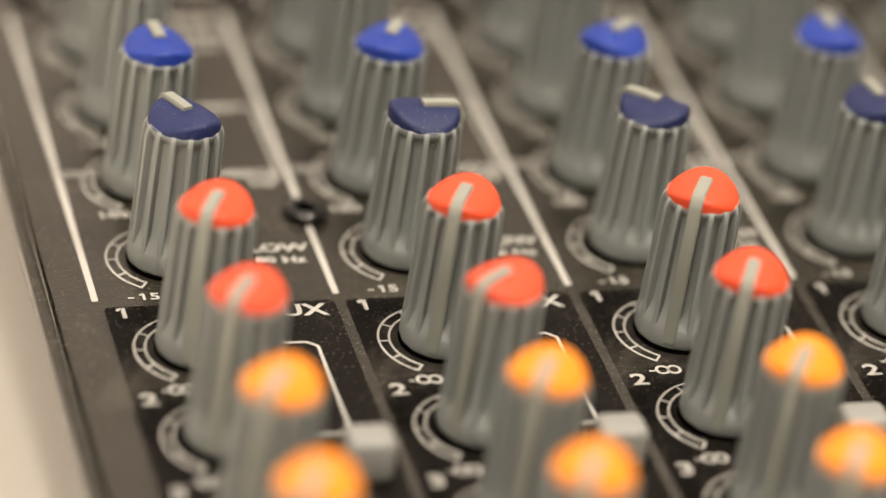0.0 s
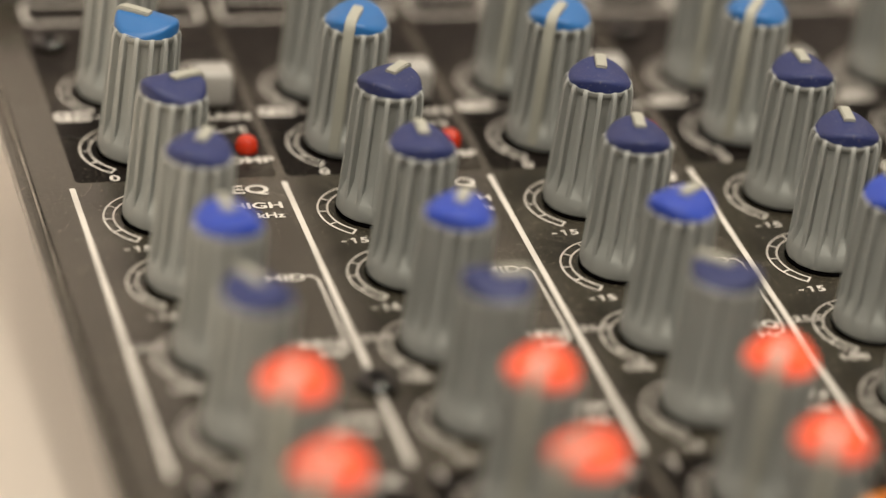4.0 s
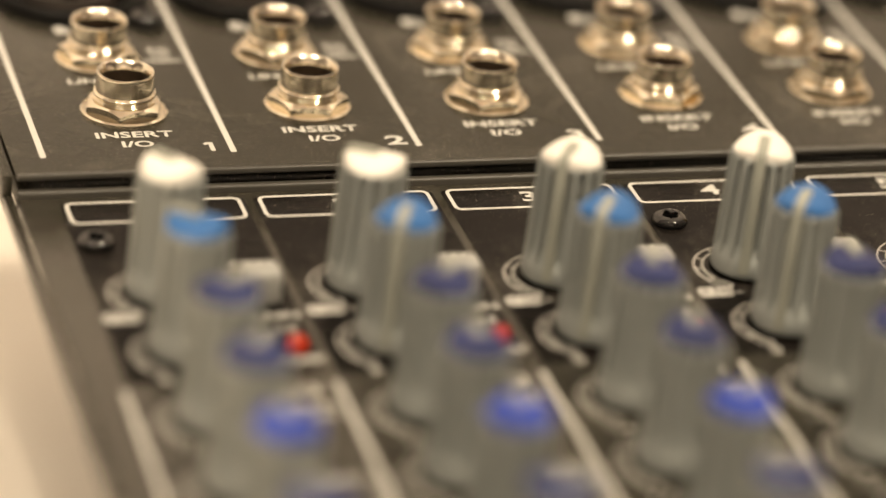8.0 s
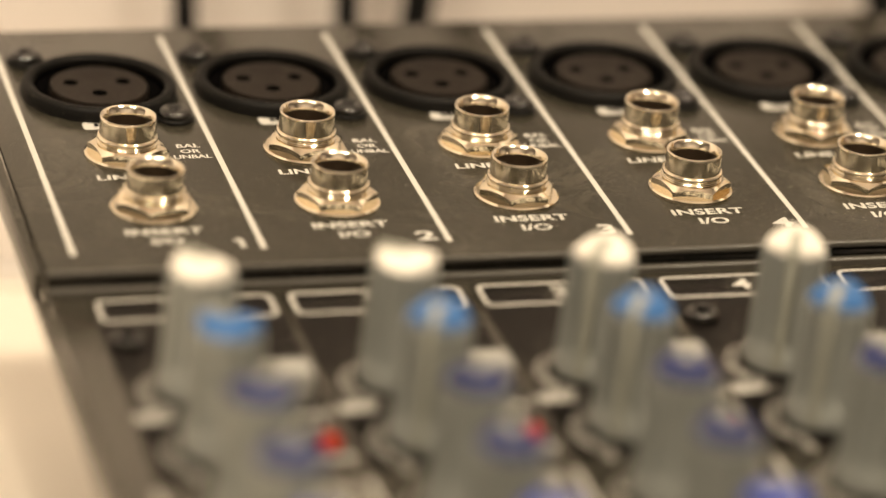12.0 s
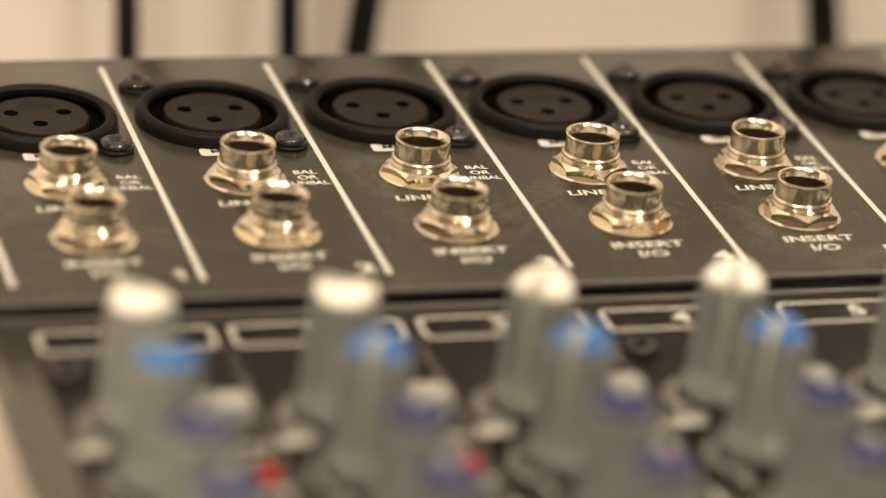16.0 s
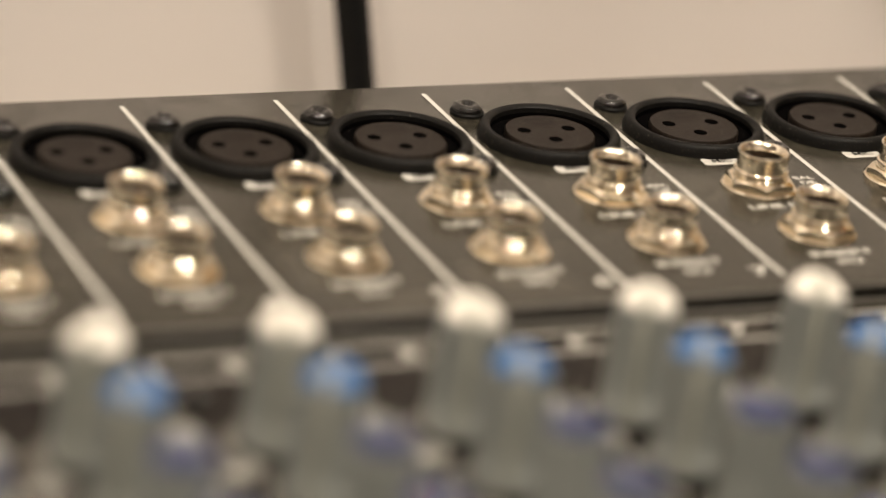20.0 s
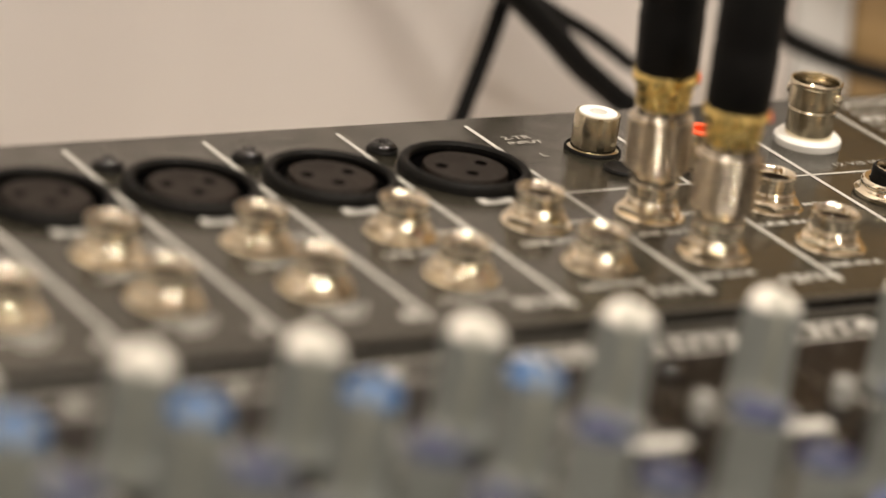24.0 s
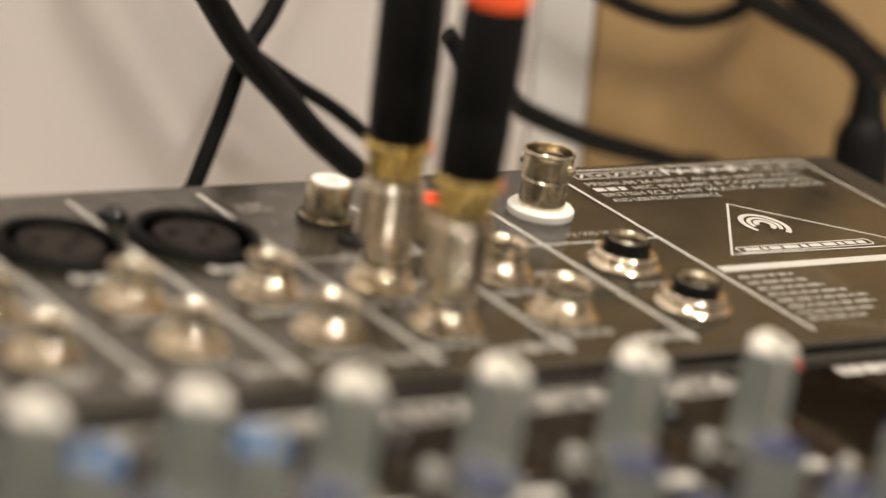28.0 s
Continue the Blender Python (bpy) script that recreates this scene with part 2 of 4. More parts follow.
def sweep(points, radius, seg=12, steps=10):
    """A round cable along a smooth line through the points."""
    bm = bmesh.new()
    pts = [Vector(p) for p in points]
    ext = [2 * pts[0] - pts[1]] + pts + [2 * pts[-1] - pts[-2]]
    line = []
    for a, b, c, d in zip(ext, ext[1:], ext[2:], ext[3:]):
        for k in range(steps):
            t = k / steps
            line.append(0.5 * ((2 * b) + (c - a) * t + (2 * a - 5 * b + 4 * c - d) * t * t + (3 * b - a - 3 * c + d) * t ** 3))
    line.append(pts[-1])
    rings = []
    side = Vector((0.31, 0.9, 0.2))
    for i, p in enumerate(line):
        d = (line[min(i + 1, len(line) - 1)] - line[max(i - 1, 0)]).normalized()
        u = d.cross(side).normalized()
        v = d.cross(u)
        rings.append([bm.verts.new(p + radius * (math.cos(2 * math.pi * k / seg) * u + math.sin(2 * math.pi * k / seg) * v))
                      for k in range(seg)])
    for a, b in zip(rings, rings[1:]):
        for k in range(seg):
            bm.faces.new((a[k], a[(k + 1) % seg], b[(k + 1) % seg], b[k]))
    bm.faces.new(rings[0])
    bm.faces.new(rings[-1][::-1])
    bmesh.ops.recalc_face_normals(bm, faces=bm.faces)
    return bm


def strip(points, width, bm=None, closed=False):
    """A flat printed line of that width along points in the plane."""
    bm = bm or bmesh.new()
    pts = [Vector((*p, 0)) for p in points]
    n = len(pts)
    pairs = []
    for i, p in enumerate(pts):
        a = pts[i - 1] if (i or closed) else p
        b = pts[(i + 1) % n] if (i < n - 1 or closed) else p
        d1 = (p - a).normalized() if (p - a).length else (b - p).normalized()
        d2 = (b - p).normalized() if (b - p).length else d1
        nrm = Vector((-(d1 + d2).y, (d1 + d2).x, 0))
        nrm = nrm.normalized() / max(0.4, math.cos(d1.angle(d2) / 2)) * width / 2
        pairs.append((bm.verts.new(p + nrm), bm.verts.new(p - nrm)))
    for i in range(n if closed else n - 1):
        a, b = pairs[i], pairs[(i + 1) % n]
        bm.faces.new((a[0], a[1], b[1], b[0]))
    return bm


def rounded(x0, x1, y0, y1, r, seg=5):
    out = []
    for cx, cy, a0 in ((x1 - r, y1 - r, 0), (x0 + r, y1 - r, 90), (x0 + r, y0 + r, 180), (x1 - r, y0 + r, 270)):
        for k in range(seg + 1):
            a = radians(a0 + 90 * k / seg)
            out.append((cx + r * math.cos(a), cy + r * math.sin(a)))
    return out


def plate(points, bm=None, z=0.0):
    bm = bm or bmesh.new()
    bm.faces.new([bm.verts.new((*p, z)) for p in points])
    return bm


FONT_CACHE = {}


def lettering(text, height, stretch=1.3):
    """Flat lettering, centred, as a mesh."""
    key = (text, height, stretch)
    if key not in FONT_CACHE:
        cu = bpy.data.curves.new("lettering", "FONT")
        cu.body, cu.size, cu.align_x, cu.align_y = text, height / 0.70, "CENTER", "CENTER"
        cu.resolution_u = 3
        cu.offset = height * 0.035
        ob = new("lettering", cu)
        me = bpy.data.meshes.new_from_object(ob.evaluated_get(bpy.context.evaluated_depsgraph_get()))
        bpy.data.objects.remove(ob)
        bpy.data.curves.remove(cu)
        me.transform(Matrix.Diagonal((stretch, 1, 1, 1)))
        me.materials.clear()
        me.materials.append(PRINT)
        FONT_CACHE[key] = me
    return FONT_CACHE[key]


# ---------------------------------------------------------------- the room
def wall_box(name, x0, x1, y0, y1, z0, z1, mat, label, category):
    ob = part(name, box(x0, x1, y0, y1, z0, z1), mat, None, label)
    return tagged(ob, label, category, kind="structure")


WALL_Y, TABLE_Z = 0.290, -0.0337
wall_box("wall_west", -3.12, -3.00, -2.80, WALL_Y, -0.80, 1.80, WALL, "cream painted plaster side wall", "wall")
wall_box("wall_east", 3.20, 3.32, -2.80, WALL_Y, -0.80, 1.80, WALL, "cream painted plaster side wall", "wall")
wall_box("wall_south", -3.12, 3.32, -2.92, -2.80, -0.80, 1.80, WALL, "cream painted plaster wall facing the desk", "wall")
wall_box("floor", -3.12, 3.32, -2.92, WALL_Y + 0.12, -0.92, -0.80, FLOORM, "dark grey carpet floor under the table", "floor")
wall_box("ceiling", -3.12, 3.32, -2.92, WALL_Y + 0.12, 1.80, 1.92, WALL, "plain cream ceiling", "ceiling")
wall_box("trim", -1.30, 0.405, WALL_Y - 0.0030, WALL_Y - 0.0005, TABLE_Z + 0.0002, TABLE_Z + 0.0026, TRIM, "thin white sealing strip between table and wall", "trim")
# the wall behind the desk; its origin sits at FOCUS, an added lens target
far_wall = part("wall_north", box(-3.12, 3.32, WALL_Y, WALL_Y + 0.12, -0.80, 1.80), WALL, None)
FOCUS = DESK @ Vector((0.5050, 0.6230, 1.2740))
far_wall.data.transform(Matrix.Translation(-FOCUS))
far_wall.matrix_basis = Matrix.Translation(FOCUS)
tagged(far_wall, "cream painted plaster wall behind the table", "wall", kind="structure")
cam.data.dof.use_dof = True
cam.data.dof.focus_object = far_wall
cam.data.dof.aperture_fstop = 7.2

table = thing("table", pose(0, 0, TABLE_Z), "cream laminate table carrying the mixing console", "table")
part("tabletop", box(-1.3, 1.3, -0.45, WALL_Y - 0.001, -0.028, 0, 0.002), TABLE, table)
for x in (-1.2, 1.2):
    for y in (-0.38, 0.22):
        part("leg", box(x - 0.025, x + 0.025, y - 0.025, y + 0.025, -0.80 - TABLE_Z, -0.028, 0.003), BODY, table, "dark square steel leg")

# ---------------------------------------------------------------- the mixing console
console = thing("mixing_console", DESK, "charcoal grey mixing console with coloured rotary knobs, on a table", "audio mixer")
P_Z = 0.00005          # thickness of the screen print
X_L, X_R = -0.0046, 0.4170
Y_STEP, Y_BACK, Y_FRONT = 0.1252, 0.2150, -0.1300

part("main_panel", box(X_L, X_R, Y_FRONT, Y_STEP - 0.0014, -0.004, 0, 0.0005), PANEL, console, "charcoal painted steel control panel")
part("panel_bead", box(X_L, X_R, Y_STEP - 0.00135, Y_STEP, -0.004, 0.0008, 0.0004, 3), EDGE, console, "rounded bead along the rear edge of the control panel")
part("connector_panel", box(X_L, X_R, Y_STEP + 0.0010, Y_BACK, 0.0019, JACK_Z, 0.0001), PANEL, console, "charcoal painted steel connector panel")
part("panel_lip", box(X_L, X_R, Y_STEP + 0.0001, Y_STEP + 0.0009, 0.0018, JACK_Z + 0.0001, 0.0003, 3), EDGE, console, "rounded front lip of the connector panel")
part("step_groove", box(X_L + 0.001, X_R - 0.001, Y_STEP + 0.0020, Y_BACK - 0.001, -0.004, 0.00185), PANEL, console)
for x0, x1, paint in ((X_L - 0.0018, X_L - 0.0003, PANEL), (X_R + 0.0003, X_R + 0.0075, BODY)):
    part("side_rail", box(x0, x1, Y_FRONT, Y_STEP + 0.0004, -0.0022, -0.0003, 0.0003), paint, console, "rounded dark side rail")
    part("side_rail", box(x0, x1, Y_STEP + 0.0010, Y_BACK, -0.0022, JACK_Z - 0.0003, 0.0003), paint, console, "rounded dark side rail")
# the chassis below, drawn in towards its foot
bm = bmesh.new()
inv = DESK.inverted()
top = [(X_L + 0.004, Y_FRONT + 0.004, -0.0045), (X_R - 0.004, Y_FRONT + 0.004, -0.0045), (X_R - 0.004, Y_BACK - 0.003, -0.0045), (X_L + 0.004, Y_BACK - 0.003, -0.0045)]
low = []
for x, y, z in top:
    w = DESK @ Vector((x, y, z))
    low.append(inv @ Vector((x + (0.022 if x < 0.1 else -0.022), w.y + (0.01 if y < 0 else -0.03), TABLE_Z + 0.004)))
tv, lv = [bm.verts.new(p) for p in top], [bm.verts.new(p) for p in low]
for i in range(4):
    j = (i + 1) % 4
    bm.faces.new((tv[i], tv[j], lv[j], lv[i]))
bm.faces.new(tv[::-1])
bm.faces.new(lv)
bmesh.ops.recalc_face_normals(bm, faces=bm.faces)
part("chassis", bm, BODY, console, "black sheet steel chassis")
for p in low:
    part("rubber_foot", lathe([(0, -0.004), (0.007, -0.004), (0.008, 0.0), (0, 0.0)], 20), RUBBER, console, "",
         inv @ Matrix.Translation(DESK @ p + Vector((0.02 if p.x < 0.1 else -0.02, 0.02 if p.y < 0 else -0.02, 0))))


def printed(name, bm, z=0.0, mat=None, label="", m=None):
    """A flat screen print on the console, at the height z."""
    return part(name, bm, mat or PRINT, console, label, Matrix.Translation((0, 0, z + P_Z)) @ (m or Matrix()))


def figure_one(height):
    """The figure one with a broad flag and stem."""
    h = height / 2
    bm = strip([(-0.55 * h, 0.52 * h), (0.0, 0.92 * h)], 0.40 * h)
    plate([(-0.10 * h, -h), (0.36 * h, -h), (0.36 * h, h), (-0.10 * h, h)], bm)
    return mesh_of("lettering", bm, PRINT)


def numerals(text, height):
    """A short number set in broad figures, one beside the other."""
    bm = bmesh.new()
    step = 1.02 * height
    for i, sign in enumerate(text):
        me = (figure_one(height) if sign == "1" else lettering(sign, height, 1.3)).copy()
        me.transform(Matrix.Translation(((i - (len(text) - 1) / 2) * step, 0, 0)))
        bm.from_mesh(me)
    return mesh_of("lettering", bm, PRINT)


NUMERALS = {}


def words(text, x, y, height, z=0.0, stretch=1.3, mat=None):
    if "1" in text and text.strip("+-0123456789") == "":
        if (text, height) not in NUMERALS:
            NUMERALS[text, height] = numerals(text, height)
        return put("lettering", NUMERALS[text, height], console, pose(x, y, z + P_Z * 1.6))
    me = lettering(text, height, stretch)
    if mat:
        me = me.copy()
        me.materials.clear()
        me.materials.append(mat)
    return put("lettering", me, console, pose(x, y, z + P_Z * 1.6))


# dividing lines and dark printed fields, strip by strip
line_eq = mesh_of("divider_line", plate(rounded(-0.00038, 0.00038, 0.0, 0.0675, 0.0002, 2)), PRINT)
line_jack = mesh_of("divider_line", plate(rounded(-0.00044, 0.00044, 0.1308, 0.2113, 0.0002, 2)), PRINT)
field_gain = mesh_of("dark_field", plate(rounded(0.0007, PITCH - 0.0005, 0.0690, 0.1215, 0.0008)), BLOCK)
field_aux = mesh_of("dark_field", plate(rounded(0.0007, PITCH - 0.0005, -0.0800, -0.0012, 0.0008)), BLOCK)
label_box = mesh_of("label_box", strip(rounded(0.0016, 0.0257, 0.1152, 0.1215, 0.0010), 0.00055, closed=True), PRINT)
for k in range(9):
    put("divider_line", line_eq, console, pose(k * PITCH, 0, P_Z))
for k in range(13):
    put("divider_line", line_jack, console, pose(k * PITCH, 0, JACK_Z + P_Z))
for k in range(13):
    put("dark_field", field_gain, console, pose(k * PITCH, 0, P_Z * 0.5))
for k in range(8):
    put("dark_field", field_aux, console, pose(k * PITCH, 0, P_Z * 0.5))
for k in range(12):
    put("label_box", label_box, console, pose(k * PITCH, 0, P_Z * 1.5))


# ---- knobs
def knob_mesh():
    """Fluted body: a plain skirt, fourteen broad ribs, and a low crown of rib ends round the cap."""
    ribs, per = 14, 6
    seg = ribs * per
    rows = [(0.0005, 4.70, 4.70), (0.0009, 4.84, 4.84), (0.0025, 4.77, 4.77), (0.0028, 4.70, 4.76), (0.0034, 4.44, 4.75), (0.0042, 4.12, 4.73), (0.0051, 3.88, 4.70),
            (0.0100, 3.72, 4.60), (0.0154, 3.60, 4.50), (0.0159, 3.70, 4.48), (0.0163, 4.02, 4.44), (0.0166, 4.10, 4.36), (0.0169, 4.10, 4.22), (0.0171, 3.98, 3.99), (0.0171, 3.84, 3.84), (0.0164, 3.80, 3.80), (0.0164, 0, 0)]
    bm = bmesh.new()
    rings = []
    for z, groove, rib in rows:
        if rib == 0:
            rings.append([bm.verts.new((0, 0, z))])
            continue
        ring = []
        for i in range(seg):
            k = i % per
            r = (groove, rib - 0.07 * (rib > groove), rib, rib, rib - 0.07 * (rib > groove), groove)[k] / 1000
            a = 2 * math.pi * (i // per + (-0.165, -0.150, -0.10, 0.10, 0.150, 0.165)[k]) / ribs
            ring.append(bm.verts.new((r * math.sin(a), r * math.cos(a), z)))
        rings.append(ring)
    for a, b in zip(rings, rings[1:]):
        for i in range(seg):
            j = (i + 1) % seg
            q = [a[i], a[j], b[j % len(b)], b[i % len(b)]] if len(b) > 1 else [a[i], a[j], b[0]]
            bm.faces.new(q)
    bmesh.ops.recalc_face_normals(bm, faces=bm.faces)
    return mesh_of("knob", bm, KNOB, angle=24)


def cap_height(x, y):
    """Top of the cap: a rounded roof whose ridge lies under the pointer, along y."""
    q = abs(x) / 0.0039
    return 0.01725 + 0.00140 * (1 - q ** 1.9) - 0.00012 * (y / 0.0039) ** 2 - 0.00010 * y / 0.0039


def cap_mesh(mat):
    bm = bmesh.new()
    seg = 40
    rings = []
    for r, drop in ((0.00404, None), (0.00404, 0.00045), (0.00396, 0.00018), (0.00372, 0.00004), (0.00350, 0.0), (0.0032, 0.0), (0.0025, 0.0), (0.0017, 0.0), (0.0008, 0.0)):
        ring = []
        for i in range(seg):
            a = 2 * math.pi * i / seg
            x, y = r * math.sin(a), r * math.cos(a)
            ring.append(bm.verts.new((x, y, 0.0165 if drop is None else max(cap_height(x, y) - drop, 0.01705))))
        rings.append(ring)
    top = bm.verts.new((0, 0, cap_height(0, 0)))
    for a, b in zip(rings, rings[1:]):
        for i in range(seg):
            j = (i + 1) % seg
            bm.faces.new((a[i], a[j], b[j], b[i]))
    for i in range(seg):
        bm.faces.new((rings[-1][i], rings[-1][(i + 1) % seg], top))
    bmesh.ops.recalc_face_normals(bm, faces=bm.faces)
    return mesh_of("cap", bm, mat, angle=60)


def pointer_mesh():
    """The pale rib that runs over the cap and down the flank."""
    bm = bmesh.new()
    w = 0.00070
    prof = [(-0.0004, 0.0170), (-0.0004, 0.01905), (0.0012, 0.01905), (0.0034, 0.01895), (0.0041, 0.01860), (0.0046, 0.0174),
            (0.00480, 0.0100), (0.00496, 0.0012), (0.0040, 0.0012), (0.0036, 0.0160)]
    a = [bm.verts.new((-w, y, z)) for y, z in prof]
    b = [bm.verts.new((w, y, z)) for y, z in prof]
    bm.faces.new(a)
    bm.faces.new(b[::-1])
    for i in range(len(prof)):
        j = (i + 1) % len(prof)
        bm.faces.new((a[i], b[i], b[j], a[j]))
    bmesh.ops.recalc_face_normals(bm, faces=bm.faces)
    bmesh.ops.bevel(bm, geom=[e for e in bm.edges if abs(e.verts[0].co.x - e.verts[1].co.x) < 1e-6], offset=0.00014, segments=2, affect="EDGES")
    return mesh_of("pointer", bm, POINTER, angle=60)


def ring_mesh():
    """The printed scale round a knob: two arcs joined by short bars."""
    bm = bmesh.new()
    arc = lambda r: [(r * math.sin(radians(a)), r * math.cos(radians(a))) for a in range(-146, 147, 6)]
    strip(arc(0.0058), 0.00026, bm)
    strip(arc(0.0070), 0.00026, bm)
    for a in range(-145, 146, 29):
        s, c = math.sin(radians(a)), math.cos(radians(a))
        strip([(0.00585 * s, 0.00585 * c), (0.00695 * s, 0.00695 * c)], 0.00026, bm)
    return mesh_of("scale_ring", bm, PRINT)


KNOB_ME, POINTER_ME, RING_ME = knob_mesh(), pointer_mesh(), ring_mesh()
TALL = Matrix.Diagonal((1, 1, 1.035, 1))
KNOB_ME.transform(TALL)
POINTER_ME.transform(TALL)
# dark disc in the gap below a knob: its contact shadow as colour
SHADOW_ME = mesh_of("knob_contact_shadow", lathe([(0.00485, 0.0), (0.00485, 0.00030), (0, 0.00030)], 28), DEEP_SHADE)
CAPS = {m.name: cap_mesh(m) for m in (NAVY, BLUE, SKY, RED, ORANGE, WHITECAP)}
for me in CAPS.values():
    me.transform(TALL)
KNOB_X = 0.0096


def knob(x, y, turn, mat, label=""):
    k = put("knob", KNOB_ME, console, pose(x, y, 0, 0, 1.7, 0) @ pose(0, 0, 0, 0, 0, -turn), label)
    put("cap", CAPS[mat.name], k)
    put("pointer", POINTER_ME, k)
    put("knob_contact_shadow", SHADOW_ME, k)
    put("scale_ring", RING_ME, console, pose(x, y, P_Z * 1.4))
    return k


rng = random.Random(4)
ROWS = [  # row, distance to the rear, cap, label, turn of the first four, turn of the others
    (0.0937, WHITECAP, "grey fluted knob with ivory cap", (-32, -57, -146, -156), -152),
    (0.0770, SKY, "grey fluted knob with sky blue cap", (-51, -154, -147, -146), -146),
    (0.0589, NAVY, "grey fluted knob with navy cap", (62, 42, 14, 3), 5),
    (0.0424, NAVY, "grey fluted knob with navy cap", (30, 5, 10, 8), 5),
    (0.0251, BLUE, "grey fluted knob with bright blue cap", (-4, 27, 50, 2), 10),
    (0.0083, NAVY, "grey fluted knob with navy cap", (-25, 85, -46, -7), 0),
    (-0.0104, RED, "grey fluted knob with coral red cap", (-153, -151, -150, -152), -152),
    (-0.0275, RED, "grey fluted knob with coral red cap", (-147, -127, -153, -152), -152),
    (-0.0446, ORANGE, "grey fluted knob with amber cap", (-147, -151, -148, -150), -150),
    (-0.0615, ORANGE, "grey fluted knob with amber cap", (-150, -152, -150, -150), -150),
]
for c in range(8):
    x0 = c * PITCH
    for y, mat, label, turns, other in ROWS:
        turn = turns[c] if c < 4 else other + rng.uniform(-14, 14)
        knob(x0 + KNOB_X, y, turn, mat, label)
for c in range(8, 12):
    x0 = c * PITCH
    for i, (y, mat, label, turns, other) in enumerate(ROWS[:6]):
        if i != 1:
            knob(x0 + KNOB_X, y, other + rng.uniform(-12, 12), mat, label)


# ---- buttons, lamps, screws
BUTTON_ME = mesh_of("push_button", box(-0.0026, 0.0026, -0.0021, 0.0021, 0.0, 0.0052, 0.0009, 3), BUTTON)
LED_ME = mesh_of("led", lathe([(0.0015, 0), (0.0015, 0.0007), (0.0013, 0.0014), (0.0008, 0.0019), (0, 0.0021)], 20), LED)


def screw_mesh():
    bm = lathe([(0.0024, 0.0), (0.0026, 0.0004), (0.0025, 0.0009), (0.0021, 0.0013), (0.0015, 0.00145), (0.0010, 0.0013), (0.0007, 0.0007), (0, 0.0005)], 24)
    return mesh_of("screw", bm, SCREW, angle=50)


def cross_shade_mesh():
    # two solid bars; the darkness of a cut recess is only their colour
    bm = box(-0.0012, 0.0012, -0.00024, 0.00024, 0.0006, 0.00142)
    box(-0.00024, 0.00024, -0.0012, 0.0012, 0.0006, 0.00143, bm=bm)
    return mesh_of("cross_shade", bm, DEEP_SHADE)


SCREW_ME, RECESS_ME = screw_mesh(), cross_shade_mesh()
for x, y in ((0.0270, 0.0170), (0.1350, 0.0170), (0.0036, 0.1085), (0.0846, 0.1085), (0.1656, 0.1085), (0.2466, 0.1085), (0.3015, 0.1090)):
    put("cross_shade", RECESS_ME, put("screw", SCREW_ME, console, pose(x, y, 0, 0, 0, 30 * x * 1000), "black cross-head panel screw"))
for c in range(8):
    x0 = c * PITCH
    put("push_button", BUTTON_ME, console, pose(x0 + 0.0220, 0.0902, 0), "pale grey square push button")
    put("push_button", BUTTON_ME, console, pose(x0 + 0.0225, -0.0350, 0), "pale grey square push button")
    put("led", LED_ME, console, pose(x0 + 0.0240, 0.0766, 0), "red clip lamp, unlit")
SMALL_BUTTON = mesh_of("push_button", lathe([(0.0017, 0.0), (0.0017, 0.0036), (0.0014, 0.0042), (0.0008, 0.0044), (0, 0.0044)], 20), BUTTON, angle=50)
for c in range(8, 12):
    put("push_button", SMALL_BUTTON, console, pose(c * PITCH + 0.0256 - (0.0086 if c > 10 else 0.0), 0.0924 - (0.0137 if c > 10 else 0.0), 0), "small pale grey round push button")


# ---- lettering of the control panel
PILL_WIDE = mesh_of("print_pill", plate(rounded(-0.0056, 0.0056, -0.0018, 0.0018, 0.0012)), PRINT)
PILL_ME = mesh_of("print_pill", plate(rounded(-0.0024, 0.0024, -0.0013, 0.0013, 0.0008)), PRINT)


def dark_words(text, x, y, height, z=0.0):
    """Dark lettering on a white printed field."""
    key = ("dark", text, height)
    if key not in FONT_CACHE:
        me = lettering(text, height).copy()
        me.materials.clear()
        me.materials.append(BLOCK)
        FONT_CACHE[key] = me
    return put("lettering", FONT_CACHE[key], console, pose(x, y, z + P_Z * 2.6))


MID_ME = mesh_of("bracket_line", strip([(0.0244, 0.0431), (0.0252, 0.0431), (0.0258, 0.0420), (0.0258, 0.0262), (0.0253, 0.0250), (0.0246, 0.0250)], 0.00032), PRINT)
AUX_ME = mesh_of("bracket_line", strip([(0.0150, -0.0097), (0.0216, -0.0097), (0.0227, -0.0106), (0.0227, -0.0275), (0.0150, -0.0275)], 0.00036), PRINT)
bm = strip([(-0.0026, -0.0016), (0.0014, 0.0008)], 0.0003)
strip([(-0.0026, -0.0004), (-0.0008, -0.0003), (0.0014, 0.0004)], 0.0003, bm)
for i in range(3):
    strip([(0.0019, -0.0002 + 0.0006 * i), (0.0029, -0.0002 + 0.0006 * i)], 0.0003, bm)
SIGN_ME = mesh_of("sign_line", bm, PRINT)
ring = lambda cx: [(cx + 0.00068 * math.cos(radians(a)), 0.00072 * math.sin(radians(a))) for a in range(0, 360, 24)]
INFINITY_ME = mesh_of("sign_line", strip(ring(0.00066), 0.00034, strip(ring(-0.00066), 0.00034, closed=True), closed=True), PRINT)
